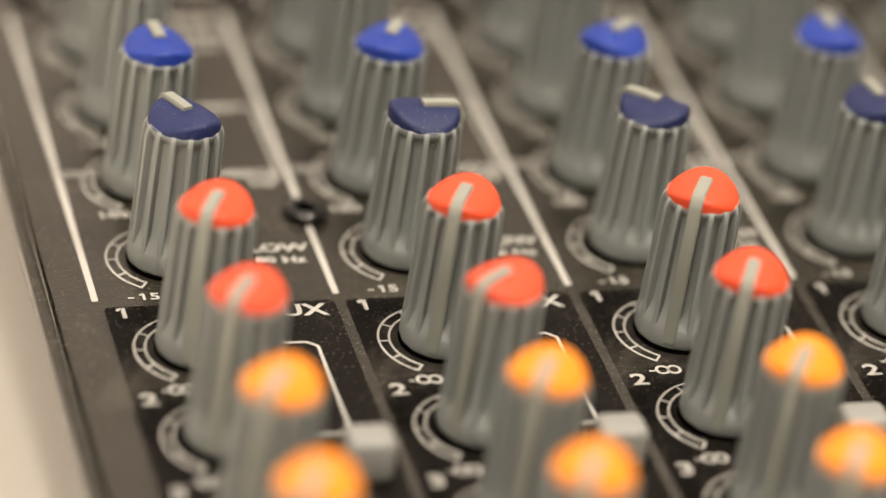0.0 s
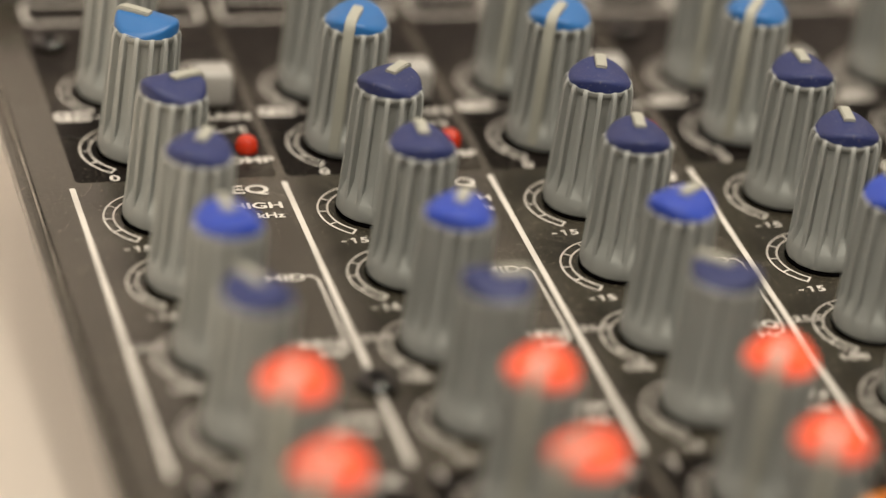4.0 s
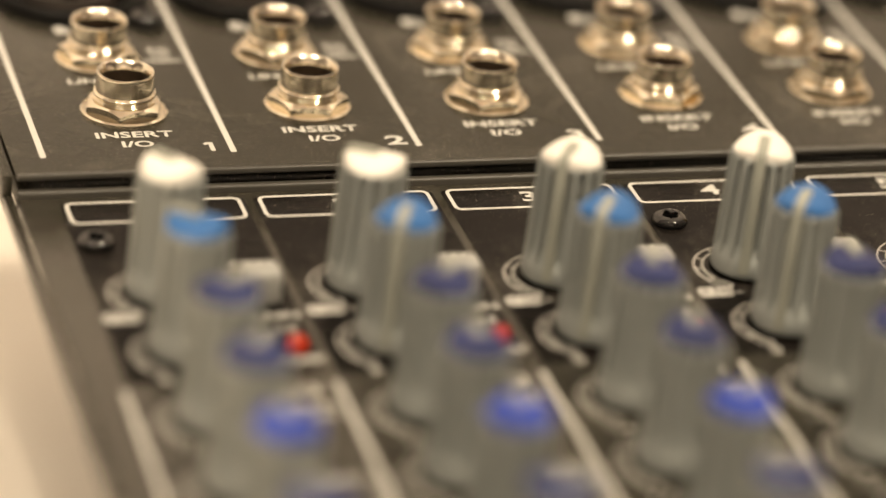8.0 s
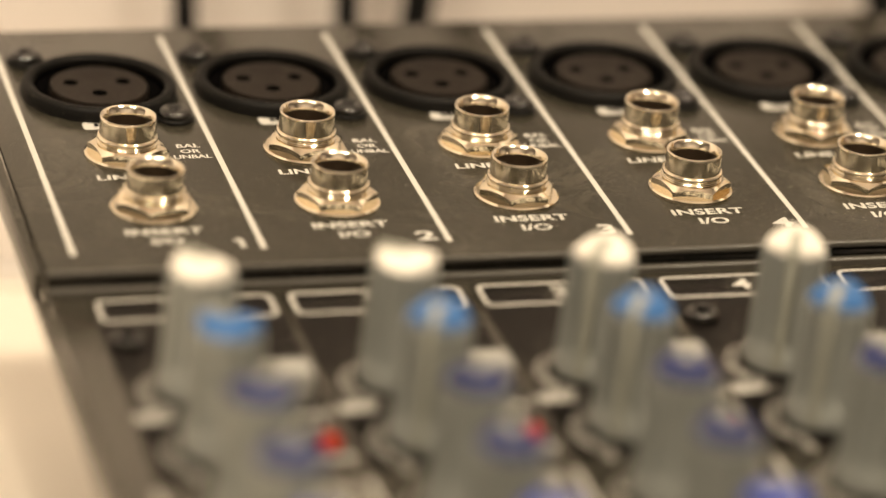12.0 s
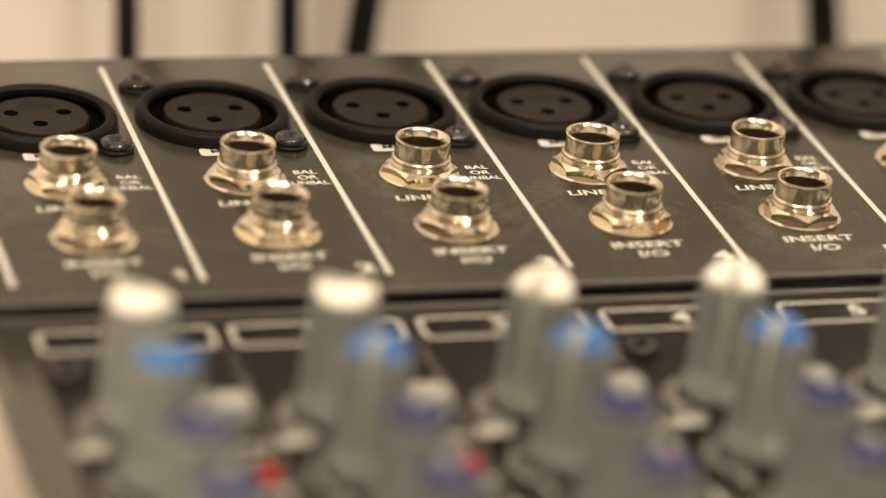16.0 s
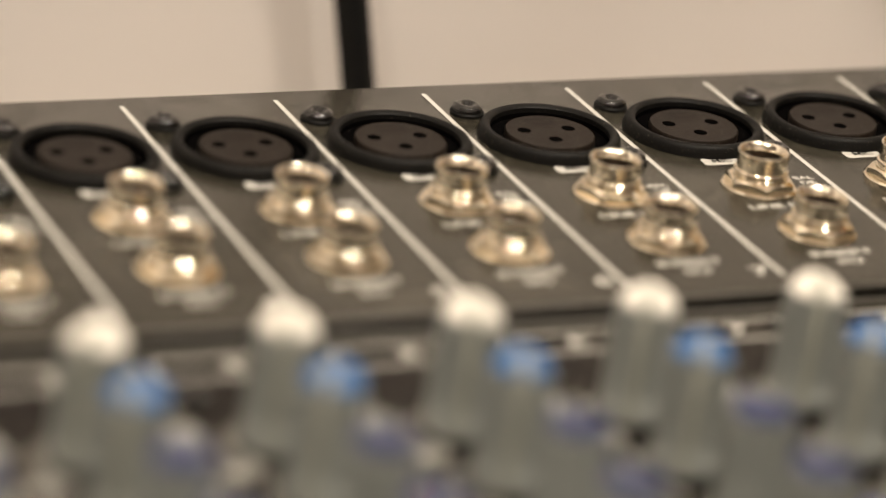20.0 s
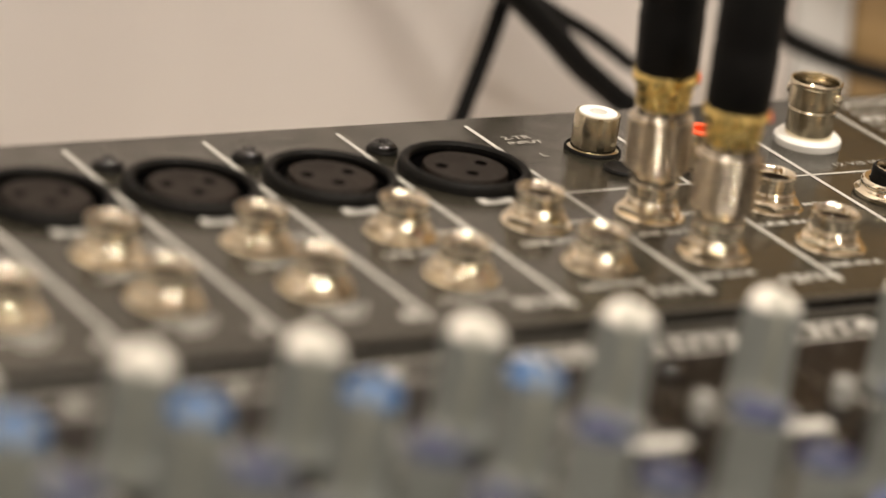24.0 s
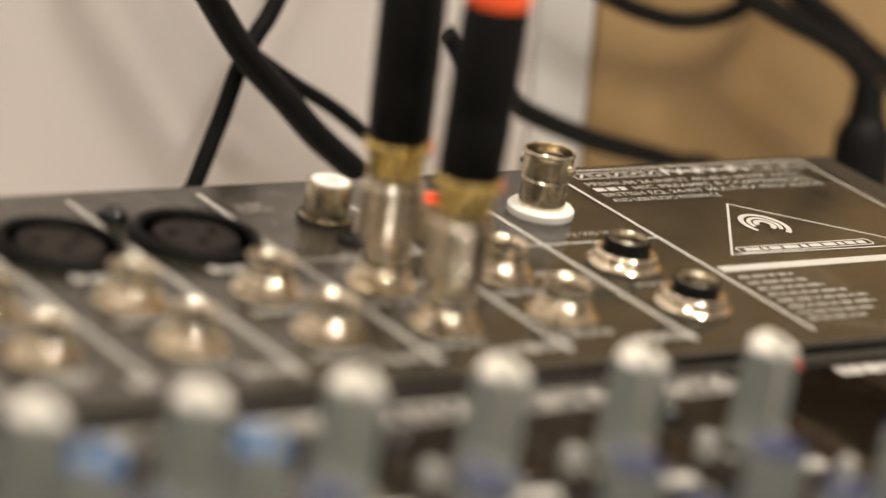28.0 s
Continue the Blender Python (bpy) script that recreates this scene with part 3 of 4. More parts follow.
for c in range(8):
    x0 = c * PITCH
    words(str(c + 1), x0 + 0.0130, 0.1184, 0.0030)
    words("LOW", x0 + 0.0224, 0.1010, 0.0017)
    words("CUT", x0 + 0.0224, 0.0985, 0.0017)
    put("print_pill", PILL_ME, console, pose(x0 + 0.0032, 0.0870, P_Z * 1.6))
    dark_words("+10", x0 + 0.0032, 0.0870, 0.0015)
    words("-", x0 + 0.0066, 0.0870, 0.0016)
    words("GAIN", x0 + 0.0229, 0.0858, 0.0016)
    put("sign_line", SIGN_ME, console, pose(x0 + 0.0222, 0.0817, P_Z * 1.6))
    words("COMP", x0 + 0.0228, 0.0734, 0.0016)
    words("0", x0 + 0.0058, 0.0697, 0.0015)
    words("EQ", x0 + 0.0221, 0.0655, 0.0021)
    words("HIGH", x0 + 0.0222, 0.0612, 0.0015)
    words("12 kHz", x0 + 0.0221, 0.0586, 0.0013, stretch=1.15)
    words("MID", x0 + 0.0219, 0.0428, 0.0015)
    words("FREQ", x0 + 0.0221, 0.0268, 0.0015)
    words("Hz", x0 + 0.0235, 0.0246, 0.0013)
    words("LOW", x0 + 0.0224, 0.0100, 0.0016)
    words("80 Hz", x0 + 0.0222, 0.0074, 0.0013)
    put("bracket_line", MID_ME, console, pose(x0, 0, P_Z * 1.5))
    for y in (0.0598, 0.0432, 0.0090):
        words("-15", x0 + 0.0054, y - 0.0084, 0.0013)
        words("+15", x0 + 0.0160, y - 0.0084, 0.0013)
    words("250", x0 + 0.0023, 0.0277, 0.0013)
    words("100", x0 + 0.0050, 0.0183, 0.0013)
    words("AUX", x0 + 0.0213, -0.0033, 0.0023, stretch=1.15)
    put("bracket_line", AUX_ME, console, pose(x0, 0, P_Z * 1.5))
    for n, y in enumerate((-0.0092, -0.0264, -0.0436, -0.0606)):
        words(str(n + 1), x0 + 0.0026, y + 0.0066, 0.0021)
        words("-", x0 + 0.0045, y - 0.0088, 0.0013)
        put("sign_line", INFINITY_ME, console, pose(x0 + 0.0064, y - 0.0088, P_Z * 1.6))
for c, text in zip(range(8, 12), ("9/10", "11/12", "13/14", "15/16")):
    words(text, c * PITCH + 0.0155, 0.1184, 0.0038, stretch=1.5)
    put("print_pill", PILL_WIDE, console, pose(c * PITCH + 0.0135, 0.0860, P_Z * 1.6))

# ---- sockets of the connector panel
XLR_RIM = mesh_of("shell", lathe([(0.0121, 0), (0.0120, 0.0008), (0.0118, 0.0016), (0.0115, 0.0020), (0.0111, 0.0022), (0.0105, 0.0021), (0.0101, 0.0017), (0.0101, 0.0)], 56), XLRBLACK, angle=40)


def insert_mesh():
    """The round insert of a microphone socket with its keyway; dark discs stand for its three holes."""
    bm = lathe([(0.0076, 0.0001), (0.0076, 0.0011), (0.0074, 0.0014), (0, 0.0014)], 48)
    return mesh_of("insert", bm, XLRFACE, angle=40)


XLR_INSERT = insert_mesh()
# flat dark discs on solid parts: the depth of socket and holes is painted
XLR_WELL_SHADE = mesh_of("well_shade", lathe([(0.01005, 0.0009), (0.01000, 0.00012), (0, 0.00010)], 48), DEEP_SHADE)
PIN_ME = mesh_of("pin_shade", lathe([(0.00118, 0.0), (0.00118, 0.00004), (0, 0.00004)], 18), DEEP_SHADE)
EAR_ME = mesh_of("ear", lathe([(0.0029, 0), (0.0029, 0.0005), (0.0027, 0.0007), (0, 0.0007)], 24), XLRBLACK, angle=40)
NUMERAL_ME = mesh_of("raised_mark", strip(rounded(-0.0022, 0.0022, 0.0036, 0.0056, 0.0006), 0.0003, closed=True), XLRBLACK)
PILL_MIC = mesh_of("print_pill", plate(rounded(-0.0034, 0.0034, -0.0014, 0.0014, 0.0007)), PRINT)


def microphone_socket(x, y, label):
    s = put("microphone_socket", XLR_RIM, console, pose(x, y, JACK_Z), label)
    put("insert", XLR_INSERT, s)
    put("well_shade", XLR_WELL_SHADE, s)
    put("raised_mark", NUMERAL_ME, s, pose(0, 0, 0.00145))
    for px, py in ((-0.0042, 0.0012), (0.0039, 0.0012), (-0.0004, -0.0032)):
        put("pin_shade", PIN_ME, s, pose(px, py, 0.00138))
    for px, py, r in ((-0.0094, 0.0130, 20), (0.0097, -0.0110, 65)):
        put("ear", EAR_ME, s, pose(px, py, 0))
        put("screw", SCREW_ME, s, pose(px, py, 0.0005, 0, 0, r + 900 * x), "black cross-head screw")


for c in range(10):
    microphone_socket(c * PITCH + 0.0134, 0.1888, "black three-pin microphone socket with screw ears")


def hex_nut():
    """Hexagon nut whose upper corners are turned off to a cone, which leaves arcs on the flats."""
    bm = bmesh.new()
    seg, flat, cone = 72, 0.0051, 0.0048
    hexr = lambda i: flat / math.cos((2 * math.pi * i / seg + math.pi / 6) % (math.pi / 3) - math.pi / 6)
    point = lambda i, rad, z: bm.verts.new((rad * math.cos(2 * math.pi * i / seg), rad * math.sin(2 * math.pi * i / seg), z))
    rings = [[point(i, hexr(i), 0.0005) for i in range(seg)],
             [point(i, hexr(i), 0.0021 - 0.62 * (hexr(i) - cone)) for i in range(seg)],
             [point(i, cone, 0.0021) for i in range(seg)],
             [point(i, 0.0044, 0.00214) for i in range(seg)]]
    for a, b in zip(rings, rings[1:]):
        for i in range(seg):
            bm.faces.new((a[i], a[(i + 1) % seg], b[(i + 1) % seg], b[i]))
    bm.faces.new(rings[-1])
    bmesh.ops.recalc_face_normals(bm, faces=bm.faces)
    return mesh_of("nut", bm, BRASSNUT, angle=18)


NUT_ME = hex_nut()
WASHER_ME = mesh_of("washer", lathe([(0.0063, 0), (0.0063, 0.0004), (0.0060, 0.0006), (0.0040, 0.0006)], 36), BRASSNUT, angle=30)


def bead(rad, z, out, half, a0=-90, a1=90, step=30):
    """Rounded ring section for a turned profile."""
    return [(rad + out * math.cos(radians(a)), z + half * math.sin(radians(a))) for a in range(a0, a1 + 1, step)]


BARREL_ME = mesh_of("barrel", lathe([(0.0041, 0.0021), (0.00410, 0.0032), (0.0042, 0.00338), (0.0042, 0.00350), (0.0042, 0.0059), (0.0042, 0.0061), (0.00417, 0.00626), (0.00410, 0.00635), (0.00400, 0.00637),
                                     (0.00388, 0.00632), (0.00374, 0.00620), (0.00359, 0.00601), (0.00346, 0.00577), (0.00335, 0.0055), (0.00322, 0.0052), (0.00322, 0.0010), (0, 0.0010)], 48), CHROME, angle=34)
FLARE_ME = mesh_of("thread_ring", lathe(bead(0.0041, 0.00226, 0.00040, 0.00014) + bead(0.0041, 0.00256, 0.00040, 0.00014)
                                        + [(0.00412, 0.00272)] + bead(0.00414, 0.00308, 0.00040, 0.00037, -90, 90, 15), 48), POLISHED, angle=34)
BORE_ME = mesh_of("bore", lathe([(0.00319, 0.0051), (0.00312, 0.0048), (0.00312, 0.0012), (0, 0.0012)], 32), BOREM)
DARKRING_ME = mesh_of("black_ring", lathe([(0.0043, 0.0026), (0.0043, 0.0050), (0.0042, 0.0054), (0.0039, 0.0056), (0.0037, 0.0055), (0.0036, 0.0014), (0, 0.0014)], 40), XLRBLACK, angle=50)
LINER_ME = mesh_of("liner", lathe([(0.00364, 0.0052), (0.00360, 0.0056), (0.0035, 0.0057), (0.0033, 0.0055), (0.0031, 0.0048), (0.0031, 0.0040)], 36), AGED, angle=40)
BEZEL_ME = mesh_of("bezel", lathe([(0.0058, 0.0016)] + bead(0.0053, 0.0024, 0.0007, 0.0008, -60, 90, 15) + [(0.0046, 0.0031)], 44), POLISHED, angle=50)
COLLAR_ME = mesh_of("collar", lathe([(0.0070, 0.0002), (0.0070, 0.0009), (0.0067, 0.0012), (0.0061, 0.0014), (0.0058, 0.0018), (0.0050, 0.0018)], 44), BRASSNUT, angle=30)


def jack(x, y, turn, label="nickel jack socket with hexagon nut", dark=False):
    j = put("jack_socket", WASHER_ME, console, pose(x, y, JACK_Z), label)
    if dark:
        put("bezel", BEZEL_ME, j)
        put("collar", COLLAR_ME, j)
    else:
        put("nut", NUT_ME, j, pose(0, 0, 0, 0, 0, turn))
    if dark:
        put("black_ring", DARKRING_ME, j)
        put("liner", LINER_ME, j, None, "nickel liner of the hole")
    else:
        put("barrel", BARREL_ME, j)
        put("thread_ring", FLARE_ME, j)
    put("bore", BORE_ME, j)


NUT_TURNS = (12, 40, 25, 5, 50, 33, 18, 44, 8, 29, 15, 37)
for c in range(12):
    x0 = c * PITCH
    back = (0.0036, 0.0050)[c - 10] if c > 9 else 0.0      # the last two pairs sit closer to their divider
    jack(x0 + 0.0135 - back, 0.1650, NUT_TURNS[c])
    jack(x0 + 0.0140 - back - (0.0006 if c > 10 else 0.0), 0.1459, NUT_TURNS[-1 - c] + 7)
for y in (0.1650, 0.1445):
    jack(12 * PITCH + 0.0093, y, 20, "black-rimmed headphone jack socket with rounded nickel bezel", True)

for c in range(12):
    x0 = c * PITCH
    if c < 8:
        words("BAL", x0 + 0.0231, 0.1674, 0.0013, JACK_Z, 1.15)
        words("OR", x0 + 0.0231, 0.1654, 0.0013, JACK_Z, 1.15)
        words("UNBAL", x0 + 0.0231, 0.1634, 0.0013, JACK_Z, 0.96)
        words("LINE IN", x0 + 0.0128, 0.1567, 0.0017, JACK_Z)
        words("INSERT", x0 + 0.0139, 0.1375, 0.0019, JACK_Z)
        words("I/O", x0 + 0.0139, 0.1343, 0.0019, JACK_Z)
        words(str(c + 1), x0 + 0.0240, 0.1328, 0.0029, JACK_Z, 1.5)
    else:
        back = 0.0045 if c > 9 else 0.0
        words("LINE IN L", x0 + 0.0117 - back, 0.1567, 0.0016, JACK_Z)
        words("MONO", x0 + 0.0240 - back, 0.1640, 0.0013, JACK_Z)
        words("LINE IN R", x0 + 0.0117 - back, 0.1375, 0.0016, JACK_Z)
        words(("9/10", "11/12", "13/14", "15/16")[c - 8], x0 + 0.0218, 0.1334, 0.0030, JACK_Z, 1.3)
    if c < 10:
        put("print_pill", PILL_MIC, console, pose(x0 + 0.0122, 0.1760, JACK_Z + P_Z * 1.4))
        dark_words("MIC", x0 + 0.0124, 0.1761, 0.0012, JACK_Z)

# ---- tape sockets, lamp socket and the printed field beside them
BASE_RING = mesh_of("base_ring", lathe([(0.0053, 0), (0.0053, 0.0003), (0.0052, 0.0005), (0.0050, 0.0007), (0.0049, 0.0003)], 36), XLRBLACK, angle=40)
TUBE = mesh_of("phono_socket", lathe([(0.0048, 0), (0.0048, 0.0004), (0.0042, 0.0006), (0.0042, 0.0069), (0.0041, 0.0072), (0.0030, 0.0072)], 32), AGED, angle=30)
for x, y, ring, colour in ((0.2882, 0.1962, WHITEPLASTIC, "white"), (0.3035, 0.1848, ORANGETIP, "red")):
    r = put("phono_socket", TUBE, console, pose(x, y, JACK_Z), "nickel phono socket with %s insert" % colour)
    put("base_ring", BASE_RING, r)
    put("insert_ring", mesh_of("insert_ring", lathe([(0.0036, 0.0070), (0.0035, 0.0074), (0.0016, 0.0074), (0.0016, 0.0060), (0, 0.0060)], 28), ring, angle=30), r)
put("socket_ring", mesh_of("socket_ring", lathe([(0.0034, 0), (0.0034, 0.0005), (0.0030, 0.0008), (0.0025, 0.0005), (0, 0.0003)], 28), XLRBLACK, angle=40), console, pose(0.2874, 0.1852, JACK_Z), "low black ring of a recessed socket")
words("2-TR", 0.2765, 0.2040, 0.0016, JACK_Z, mat=FAINTPRINT)
words("INPUT", 0.2770, 0.2015, 0.0014, JACK_Z, mat=FAINTPRINT)
words("L", 0.2770, 0.1950, 0.0016, JACK_Z, mat=FAINTPRINT)
printed("divider_line", strip([(0.2705, 0.1772), (0.3235, 0.1772)], 0.0006), JACK_Z)
printed("divider_line", strip([(0.3245, 0.1772), (0.3505, 0.1772)], 0.0006), JACK_Z)
printed("divider_line", plate(rounded(0.3505, 0.3513, 0.1308, 0.2113, 0.0002, 2)), JACK_Z)
words("12 V/5 W", 0.3375, 0.1810, 0.0016, JACK_Z, mat=FAINTPRINT)
words("PHONES", 0.3352, 0.1560, 0.0016, JACK_Z, mat=FAINTPRINT)
bnc = put("lamp_socket", mesh_of("lamp_socket", lathe([(0.0063, 0), (0.0064, 0.0004), (0.0064, 0.0014), (0.0059, 0.0019), (0.0044, 0.0019)], 40), WHITEPLASTIC, angle=30),
          console, pose(0.3341, 0.1925, JACK_Z, 0, -1.0, 0), "nickel bayonet lamp socket on a white plastic washer")
part("bayonet_barrel", lathe([(0.0045, 0.0018), (0.0045, 0.0070), (0.0043, 0.0073), (0.0043, 0.0077), (0.0048, 0.0080), (0.0048, 0.0117), (0.0050, 0.0120), (0.0050, 0.0125), (0.0047, 0.0127),
                              (0.0044, 0.0125), (0.0043, 0.0119), (0.0043, 0.0040), (0, 0.0040)], 44), AGED, bnc, angle=25)
for turn in (-62, 118):
    part("bayonet_lug", lathe([(0.0011, 0), (0.0011, 0.0009), (0.0008, 0.0011), (0, 0.0011)], 18), CHROME, bnc, "", Matrix.Rotation(radians(turn), 4, "Z") @ pose(0.0044, 0, 0.0098, 0, 90, 0))
part("inner_sleeve", lathe([(0.0027, 0.0040), (0.0027, 0.0105), (0.0024, 0.0108), (0.0021, 0.0105), (0.0021, 0.0045)], 24), SLEEVE, bnc)
part("contact", lathe([(0.0009, 0.004), (0.0009, 0.0095), (0.0005, 0.0100), (0, 0.0100)], 16), GOLD, bnc)

# printed title field: plain shapes for the maker's marks, lettering for the rest
def bars(name, rows_, x0, y0, pitch, height, z, rr, mat=None):
    """Rows of plain bars in place of small print."""
    for i, length in enumerate(rows_):
        x = x0
        while x < x0 + length:
            w = min(rr.uniform(0.0012, 0.0042), x0 + length - x)
            y = y0 - i * pitch
            printed(name, plate([(x, y), (x + w, y), (x + w, y + height), (x, y + height)]), z, mat)
            x += w + 0.0006


def words_between(text, x0, x1, y, height):
    """Lettering stretched to run from x0 to x1."""
    me = lettering(text, height).copy()
    left, right = min(v.co.x for v in me.vertices), max(v.co.x for v in me.vertices)
    me.transform(Matrix.Translation((x0, 0, 0)) @ Matrix.Diagonal(((x1 - x0) / (right - left), 1, 1, 1)) @ Matrix.Translation((-left, 0, 0)))
    me.materials.clear()
    me.materials.append(FAINTPRINT)
    put("lettering", me, console, pose(0, y, JACK_Z + P_Z * 1.6))


rb = random.Random(9)
for i in range(5):         # plain angular shapes where the maker's mark stands
    x = 0.3550 + i * 0.0043
    printed("title_mark", strip([(x, 0.2083), (x + 0.0034, 0.2083), (x + 0.0034, 0.2113), (x, 0.2113)], 0.00055, closed=True), JACK_Z, FAINTPRINT, "faint hollow angular mark")
    printed("title_mark", strip([(x + 0.0010, 0.2091 + 0.0006 * (i % 2)), (x + 0.0024, 0.2105 - 0.0006 * (i % 2))], 0.0007), JACK_Z, None, "pale solid angular mark")
for i in range(5):
    x = 0.3775 + i * 0.0043
    shape = [(x, 0.2113), (x, 0.2098), (x + 0.0032, 0.2098), (x + 0.0032, 0.2083)] if i % 2 else [(x, 0.2083), (x, 0.2113), (x + 0.0032, 0.2098), (x + 0.0032, 0.2083)]
    printed("title_mark", strip(shape, 0.00085), JACK_Z, None, "pale solid angular mark")
for i in range(3):
    x = 0.3998 + i * 0.0046
    printed("title_mark", strip([(x, 0.2083), (x + 0.0036, 0.2083), (x + 0.0036, 0.2113), (x, 0.2113)], 0.0005, closed=True), JACK_Z, FAINTPRINT, "faint hollow angular mark")
for text, x1, y in (("PREMIUM 24-INPUT 4/2-BUS MIXER WITH", 0.4085, 0.2052), ("MIC PREAMPS & COMPRESSORS,", 0.4095, 0.2023),
                    ("BRITISH EQ, 24-BIT MULTI-FX PROCESSOR", 0.4105, 0.1994), ("AND USB/AUDIO INTERFACE", 0.3812, 0.1964)):
    words_between(text, 0.3640 if text[0] == "M" else 0.3545, x1, y, 0.0018)
bars("maker_bar", [0.008], 0.3545, 0.2015, 0.003, 0.0018, JACK_Z, rb)
printed("title_frame", strip([(0.3535, 0.2128), (0.4148, 0.2128), (0.4148, 0.1315)], 0.0005), JACK_Z)
printed("triangle_mark", strip([(0.3790, 0.1915), (0.3605, 0.1668), (0.4060, 0.1655)], 0.0005, closed=True), JACK_Z)
for rad, width, a0, a1 in ((0.0046, 0.0011, -60, 215), (0.0031, 0.0009, -50, 200), (0.0017, 0.0012, -80, 190)):
    printed("ear_mark", strip([(0.3792 + rad * 0.95 * math.cos(radians(a)), 0.1800 + rad * 1.15 * math.sin(radians(a))) for a in range(a0, a1, 15)], width), JACK_Z, None, "pale curved ear-like mark")
printed("mark_frame", strip(rounded(0.3635, 0.3965, 0.1672, 0.1699, 0.0008), 0.0004, closed=True), JACK_Z)
bars("mark_bar", [0.030], 0.3650, 0.1678, 0.0022, 0.0015, JACK_Z, rb)
printed("title_band", plate([(0.3525, 0.1590), (0.4140, 0.1590), (0.4140, 0.1618), (0.3525, 0.1618)]), JACK_Z)
bars("notice_bar", [0.013, 0.014, 0.016, 0.019, 0.022, 0.021, 0.018, 0.014], 0.3535, 0.1555, 0.0029, 0.0013, JACK_Z, rb, FAINTPRINT)
# the master section
printed("dark_field", plate(rounded(0.3250, 0.4140, 0.0300, 0.1215, 0.0008)), -P_Z * 0.5, BLOCK)
bars("section_bar", [0.036], 0.3470, 0.1172, 0.003, 0.0034, 0, rb)
put("led", LED_ME, console, pose(0.3394, 0.1218, 0), "red lamp, unlit")
put("push_button", BUTTON_ME, console, pose(0.3590, 0.1030, 0), "pale grey square push button")
for x in (0.3640, 0.3910):
    knob(x, 0.0700, 20, NAVY, "grey fluted knob with navy cap")


# ---------------------------------------------------------------- plugs standing in the sockets
def adapter(x, y, label, lean):
    """A plug: nickel sleeve with turned bands, gold collar, black grip with an orange-red end, cable."""
    a = thing("audio_plug", DESK @ pose(x, y, JACK_Z + 0.0065, 0, lean, 0), label, "audio plug", "plugs in the line sockets")
    prof = [(0.0, -0.006), (0.0031, -0.006), (0.0031, 0.0001), (0.0042, 0.0002), (0.0043, 0.0006), (0.0043, 0.0012), (0.0052, 0.0024)]
    z = 0.0026
    for i in range(8):      # square turned bands with narrow grooves between
        prof += [(0.0051, z), (0.0056, z + 0.00006), (0.0057, z + 0.00016), (0.0057, z + 0.00070), (0.0056, z + 0.00080), (0.0051, z + 0.00086)]
        z += 0.0012
    prof += [(0.0051, z), (0.0049, z + 0.0003), (0.0047, z + 0.0006), (0.0047, 0.0139), (0.0043, 0.0142), (0, 0.0142)]
    part("sleeve", lathe(prof, 48), SLEEVE, a, "nickel sleeve turned with eight square bands", angle=30)
    part("collar", lathe([(0.0044, 0.0140), (0.0047, 0.0142), (0.0050, 0.0178), (0.0052, 0.0181), (0.0056, 0.0184), (0.0057, 0.0186), (0.0057, 0.0200), (0.0055, 0.0204), (0, 0.0204)], 48), GOLD, a, "tapered gold-plated collar", angle=30)
    z = 0.0204
    part("grip", lathe([(0.0049, z - 0.0004), (0.0055, z + 0.0006), (0.0057, z + 0.010), (0.0055, z + 0.011), (0.0057, z + 0.012), (0.0057, z + 0.0290), (0.0052, z + 0.0310), (0, z + 0.0310)], 32), RUBBER, a, "black grip")
    z += 0.0310
    part("colour_ring", lathe([(0.0054, z - 0.001), (0.0055, z + 0.003), (0.0042, z + 0.006), (0, z + 0.006)], 32), ORANGETIP, a, "orange-red ring")
    part("red_mark", box(0.0050, 0.0060, -0.0013, 0.0013, z - 0.0328, z - 0.0314, 0.0003), ORANGETIP, a, "small red mark at the grip's foot", Matrix.Rotation(radians(-30), 4, "Z"))
    part("cable", sweep([(0, 0, z), (0.002, 0.004, z + 0.06), (0.01, 0.03, z + 0.16), (0.06, 0.06, z + 0.28), (0.16, 0.12, z + 0.36)], 0.0026), RUBBER, a, "black cable")
    return a


adapter(0.2799, 0.1650, "black and gold audio plug with banded nickel sleeve", -4.0)
adapter(0.2804, 0.1459, "black and gold audio plug with orange-red end ring", -0.8)


# ---------------------------------------------------------------- behind the console
def cable(points, radius, label):
    ob = part("cable", sweep(points, radius), RUBBER, None, label)
    return tagged(ob, label, "cable")


CY, PY = 0.2785, 0.2620
cable([(0.0377, CY, 0.3279), (0.0418, CY, 0.1583), (0.0451, CY, 0.0232), (0.0462, CY, -0.0235), (0.0462, CY, TABLE_Z + 0.003)], 0.00230, "black cable hanging straight down behind the console")
cable([(0.0650, CY, 0.3279), (0.0709, CY, 0.1583), (0.0750, CY, 0.0232), (0.0764, CY, -0.0235), (0.0764, CY, TABLE_Z + 0.003)], 0.00230, "black cable hanging straight down behind the console")
cable([(0.1205, CY, 0.3279), (0.1052, CY, 0.1141), (0.0901, CY, 0.0315), (0.0847, CY, -0.0235), (0.0828, CY, TABLE_Z + 0.003)], 0.00300, "black cable hanging at a slant behind the console")
cable([(0.1486, CY, 0.3279), (0.1657, CY, 0.1141), (0.1778, CY, 0.0306), (0.1851, CY, -0.0235), (0.1866, CY, TABLE_Z + 0.003)], 0.00330, "thick black cable hanging at a slant behind the console")
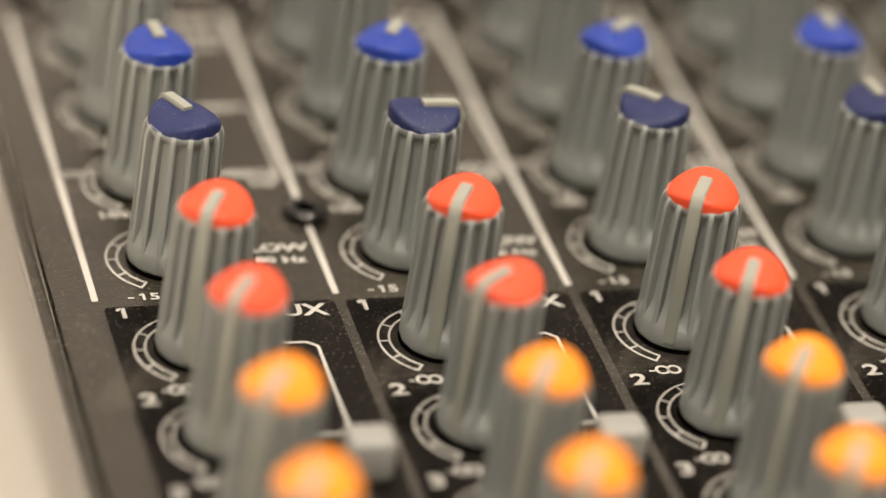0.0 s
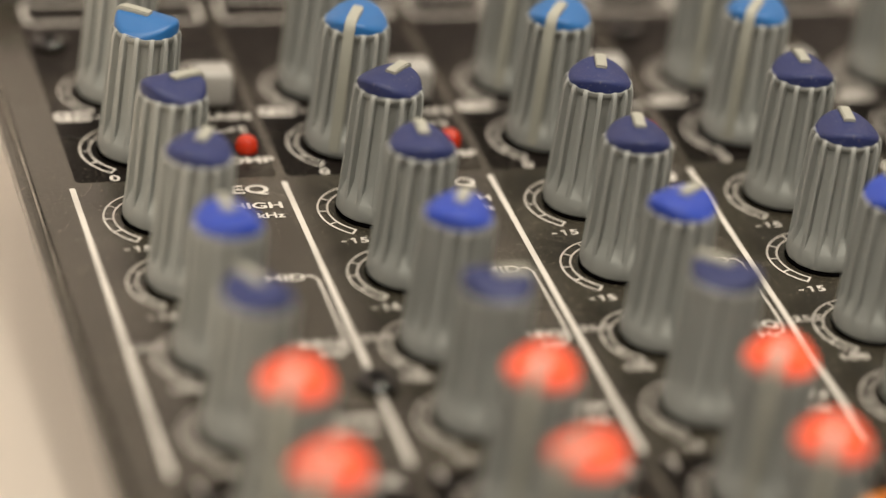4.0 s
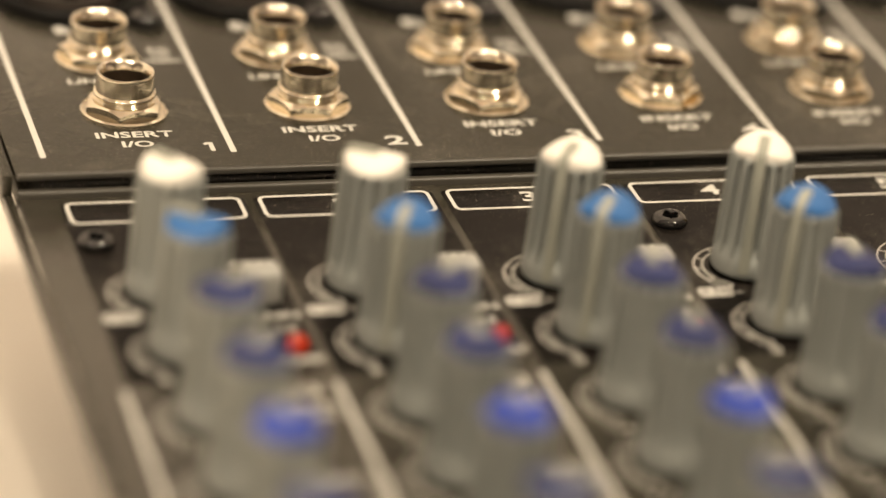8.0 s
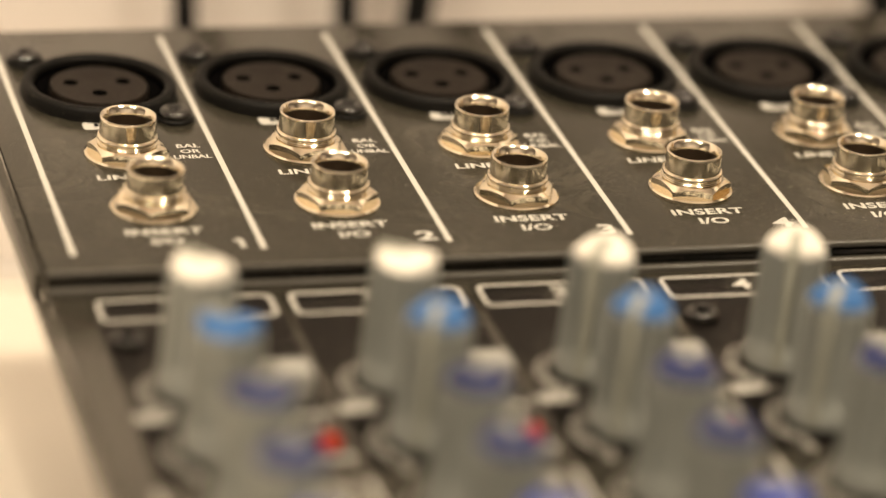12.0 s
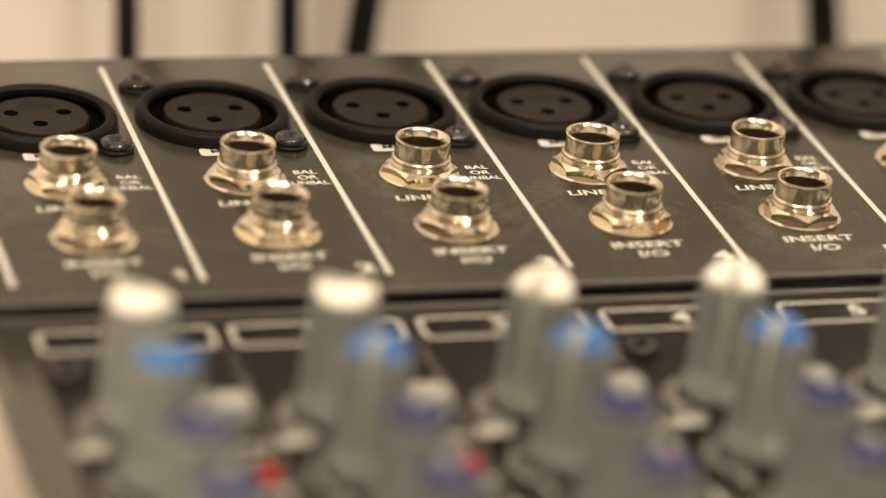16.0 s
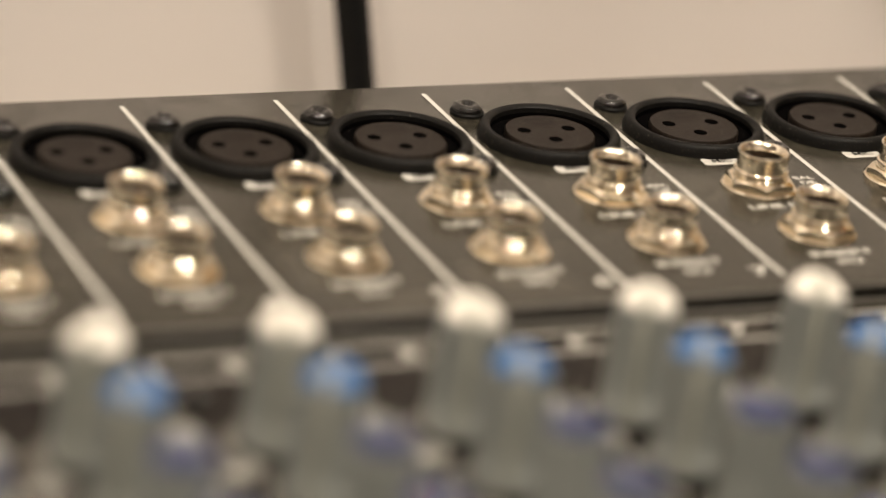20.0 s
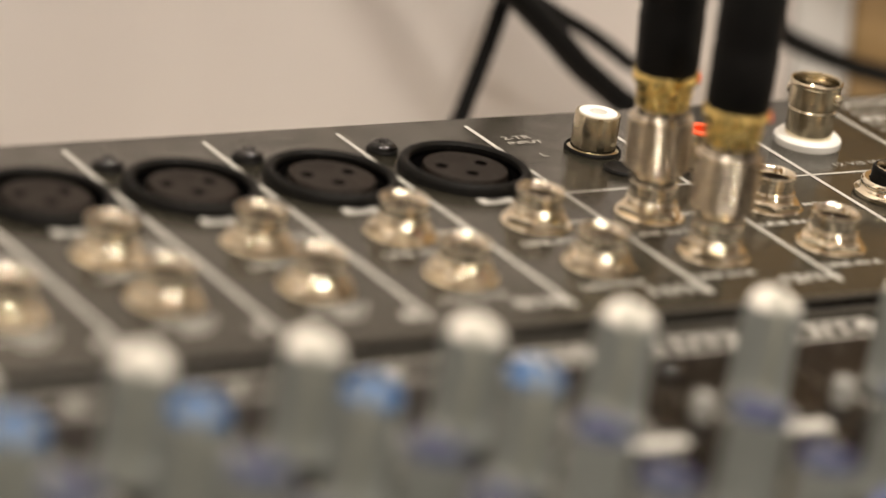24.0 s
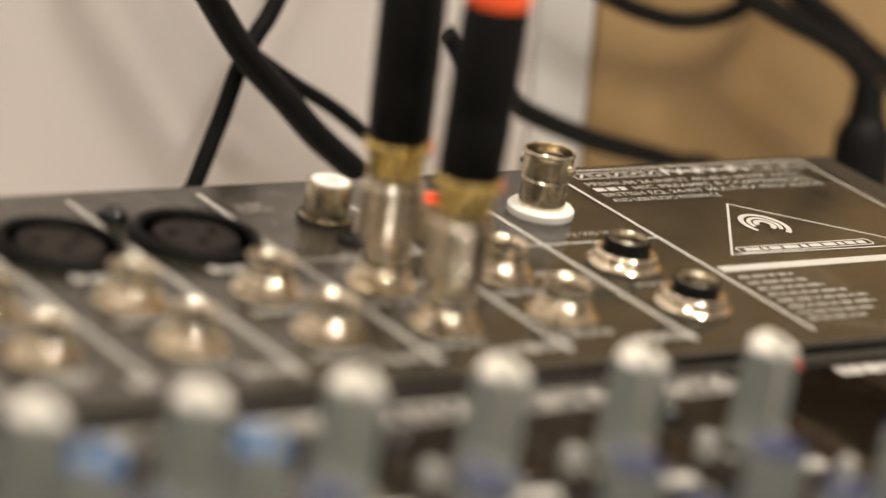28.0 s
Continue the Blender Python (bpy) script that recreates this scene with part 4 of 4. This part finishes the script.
cable([(0.3455, CY + 0.0015, 0.0862), (0.3305, CY + 0.0015, 0.0546), (0.3263, CY + 0.0015, 0.0477), (0.3228, CY + 0.0015, 0.0413), (0.3190, CY + 0.0015, 0.0302), (0.3140, CY + 0.0015, 0.0168), (0.3113, CY + 0.0015, 0.0093), (0.3053, CY + 0.0015, TABLE_Z + 0.003)], 0.00190, "thin black cable rising at a slant behind the console")
cable([(0.2909, CY - 0.0050, 0.0831), (0.3107, CY - 0.0050, 0.0560), (0.3201, CY - 0.0050, 0.0443), (0.3306, CY - 0.0050, 0.0347), (0.3385, CY - 0.0050, 0.0273), (0.3487, CY - 0.0050, 0.0197), (0.3601, CY - 0.0050, 0.0107), (0.3721, CY - 0.0050, TABLE_Z + 0.003)], 0.00290, "thick black cable crossing in front of another behind the console")
cable([(0.3243, CY, 0.0439), (0.3352, CY, 0.0374), (0.3441, CY, 0.0327), (0.3532, CY, 0.0267), (0.3626, CY, 0.0193), (0.3706, CY, TABLE_Z + 0.003)], 0.00165, "thin black cable drooping behind the console")
cable([(0.3729, CY, 0.0470), (0.3827, CY, 0.0383), (0.3917, CY, 0.0318), (0.4006, CY, 0.0276), (0.4135, CY, 0.0230), (0.4233, CY, 0.0204), (0.4382, CY, 0.0166), (0.4555, CY, 0.0103), (0.4705, CY, TABLE_Z + 0.003)], 0.00240, "black cable sagging behind the console")
cable([(0.3995, CY, 0.0626), (0.4176, CY, 0.0537), (0.4275, CY, 0.0504), (0.4357, CY, 0.0488), (0.4454, CY, 0.0491), (0.4533, CY, 0.0514), (0.4593, CY, 0.0557), (0.4664, CY, 0.0646)], 0.00210, "black cable sagging in front of the wall panel")
cable([(0.4248, PY, 0.0675), (0.4420, PY, 0.0572), (0.4542, PY, 0.0515), (0.4648, PY, 0.0472), (0.4730, PY, 0.0429), (0.4779, PY, 0.0383), (0.4802, PY, 0.0343)], 0.00260, "black mains cable running into its plug")
cable([(0.4477, PY + 0.0080, 0.0649), (0.4648, PY + 0.0080, 0.0545), (0.4749, PY + 0.0080, 0.0486), (0.4844, PY + 0.0080, 0.0425), (0.4939, PY + 0.0080, 0.0364), (0.5144, PY + 0.0080, 0.0190), (0.5344, PY + 0.0080, TABLE_Z + 0.003)], 0.00300, "thick black cable passing behind the mains plug")
plug = thing("mains_plug", pose(0.4799, PY, 0.0363), "black rubber mains plug with ribbed strain relief behind the console", "mains plug")
part("strain_relief", lathe([(0.0027, -0.0030), (0.0030, -0.0010), (0.0034, 0.0), (0.0038, -0.0004), (0.0039, -0.0024), (0.0035, -0.0030), (0.0040, -0.0035), (0.0041, -0.0047), (0.0037, -0.0053),
                             (0.0042, -0.0058), (0.0044, -0.0070), (0.0040, -0.0075), (0.0, -0.0080)], 28), RUBBER, plug)
part("plug_body", lathe([(0, -0.0074), (0.0040, -0.0075), (0.0052, -0.0086), (0.0063, -0.0110), (0.0069, -0.0145), (0.0069, -0.0480), (0, -0.0480)], 32), RUBBER, plug)
part("plug_foot", box(-0.0085, 0.0085, -0.0085, 0.0085, TABLE_Z - 0.0363, -0.0470, 0.002), RUBBER, plug)

# a beech panel set into the wall, with a pale grey strip along its edge
BOARD_X = 0.4202
panelling = thing("wall_panel", pose(0, 0, 0), "pale beech panel with a light grey edge strip, on the wall", "wall panel")
part("board", box(BOARD_X, BOARD_X + 0.60, WALL_Y - 0.0028, WALL_Y + 0.012, TABLE_Z, 0.50, 0.0008), WOOD, panelling, "pale beech board")
part("edge_strip", box(BOARD_X - 0.0156, BOARD_X - 0.0004, WALL_Y - 0.0020, WALL_Y + 0.010, TABLE_Z, 0.50, 0.0006), GREYEDGE, panelling, "light grey edge strip")


# ---------------------------------------------------------------- dust on the panels
def dust(x0, x1, y0, y1, count, z, rr):
    """Specks and a few fibres lying flat."""
    bm = bmesh.new()
    for i in range(count):
        x, y, a = rr.uniform(x0, x1), rr.uniform(y0, y1), rr.uniform(0, math.pi)
        if i % 25 == 0:
            ln, bend = rr.uniform(0.0006, 0.0020), rr.uniform(-0.0003, 0.0003)
            c, d = math.cos(a), math.sin(a)
            strip([(x, y), (x + c * ln / 2 - d * bend, y + d * ln / 2 + c * bend), (x + c * ln, y + d * ln)], 0.000035, bm)
            continue
        size = rr.uniform(0.00002, 0.00006) * (1.9 if rr.random() < 0.06 else 1)
        plate([(x + size * rr.uniform(0.6, 1.3) * math.cos(a + k * 1.26), y + size * rr.uniform(0.6, 1.3) * math.sin(a + k * 1.26)) for k in range(5)], bm)
    ob = part("dust", bm, DUST, console, "pale dust specks and fibres", Matrix.Translation((0, 0, z)))
    return tagged(ob, "pale dust specks and fibres", kind="stuff")


rd = random.Random(21)
dust(0.0, 0.23, -0.085, 0.120, 5000, P_Z * 3, rd)
dust(0.0, 0.41, 0.130, 0.212, 3000, JACK_Z + P_Z * 3, rd)
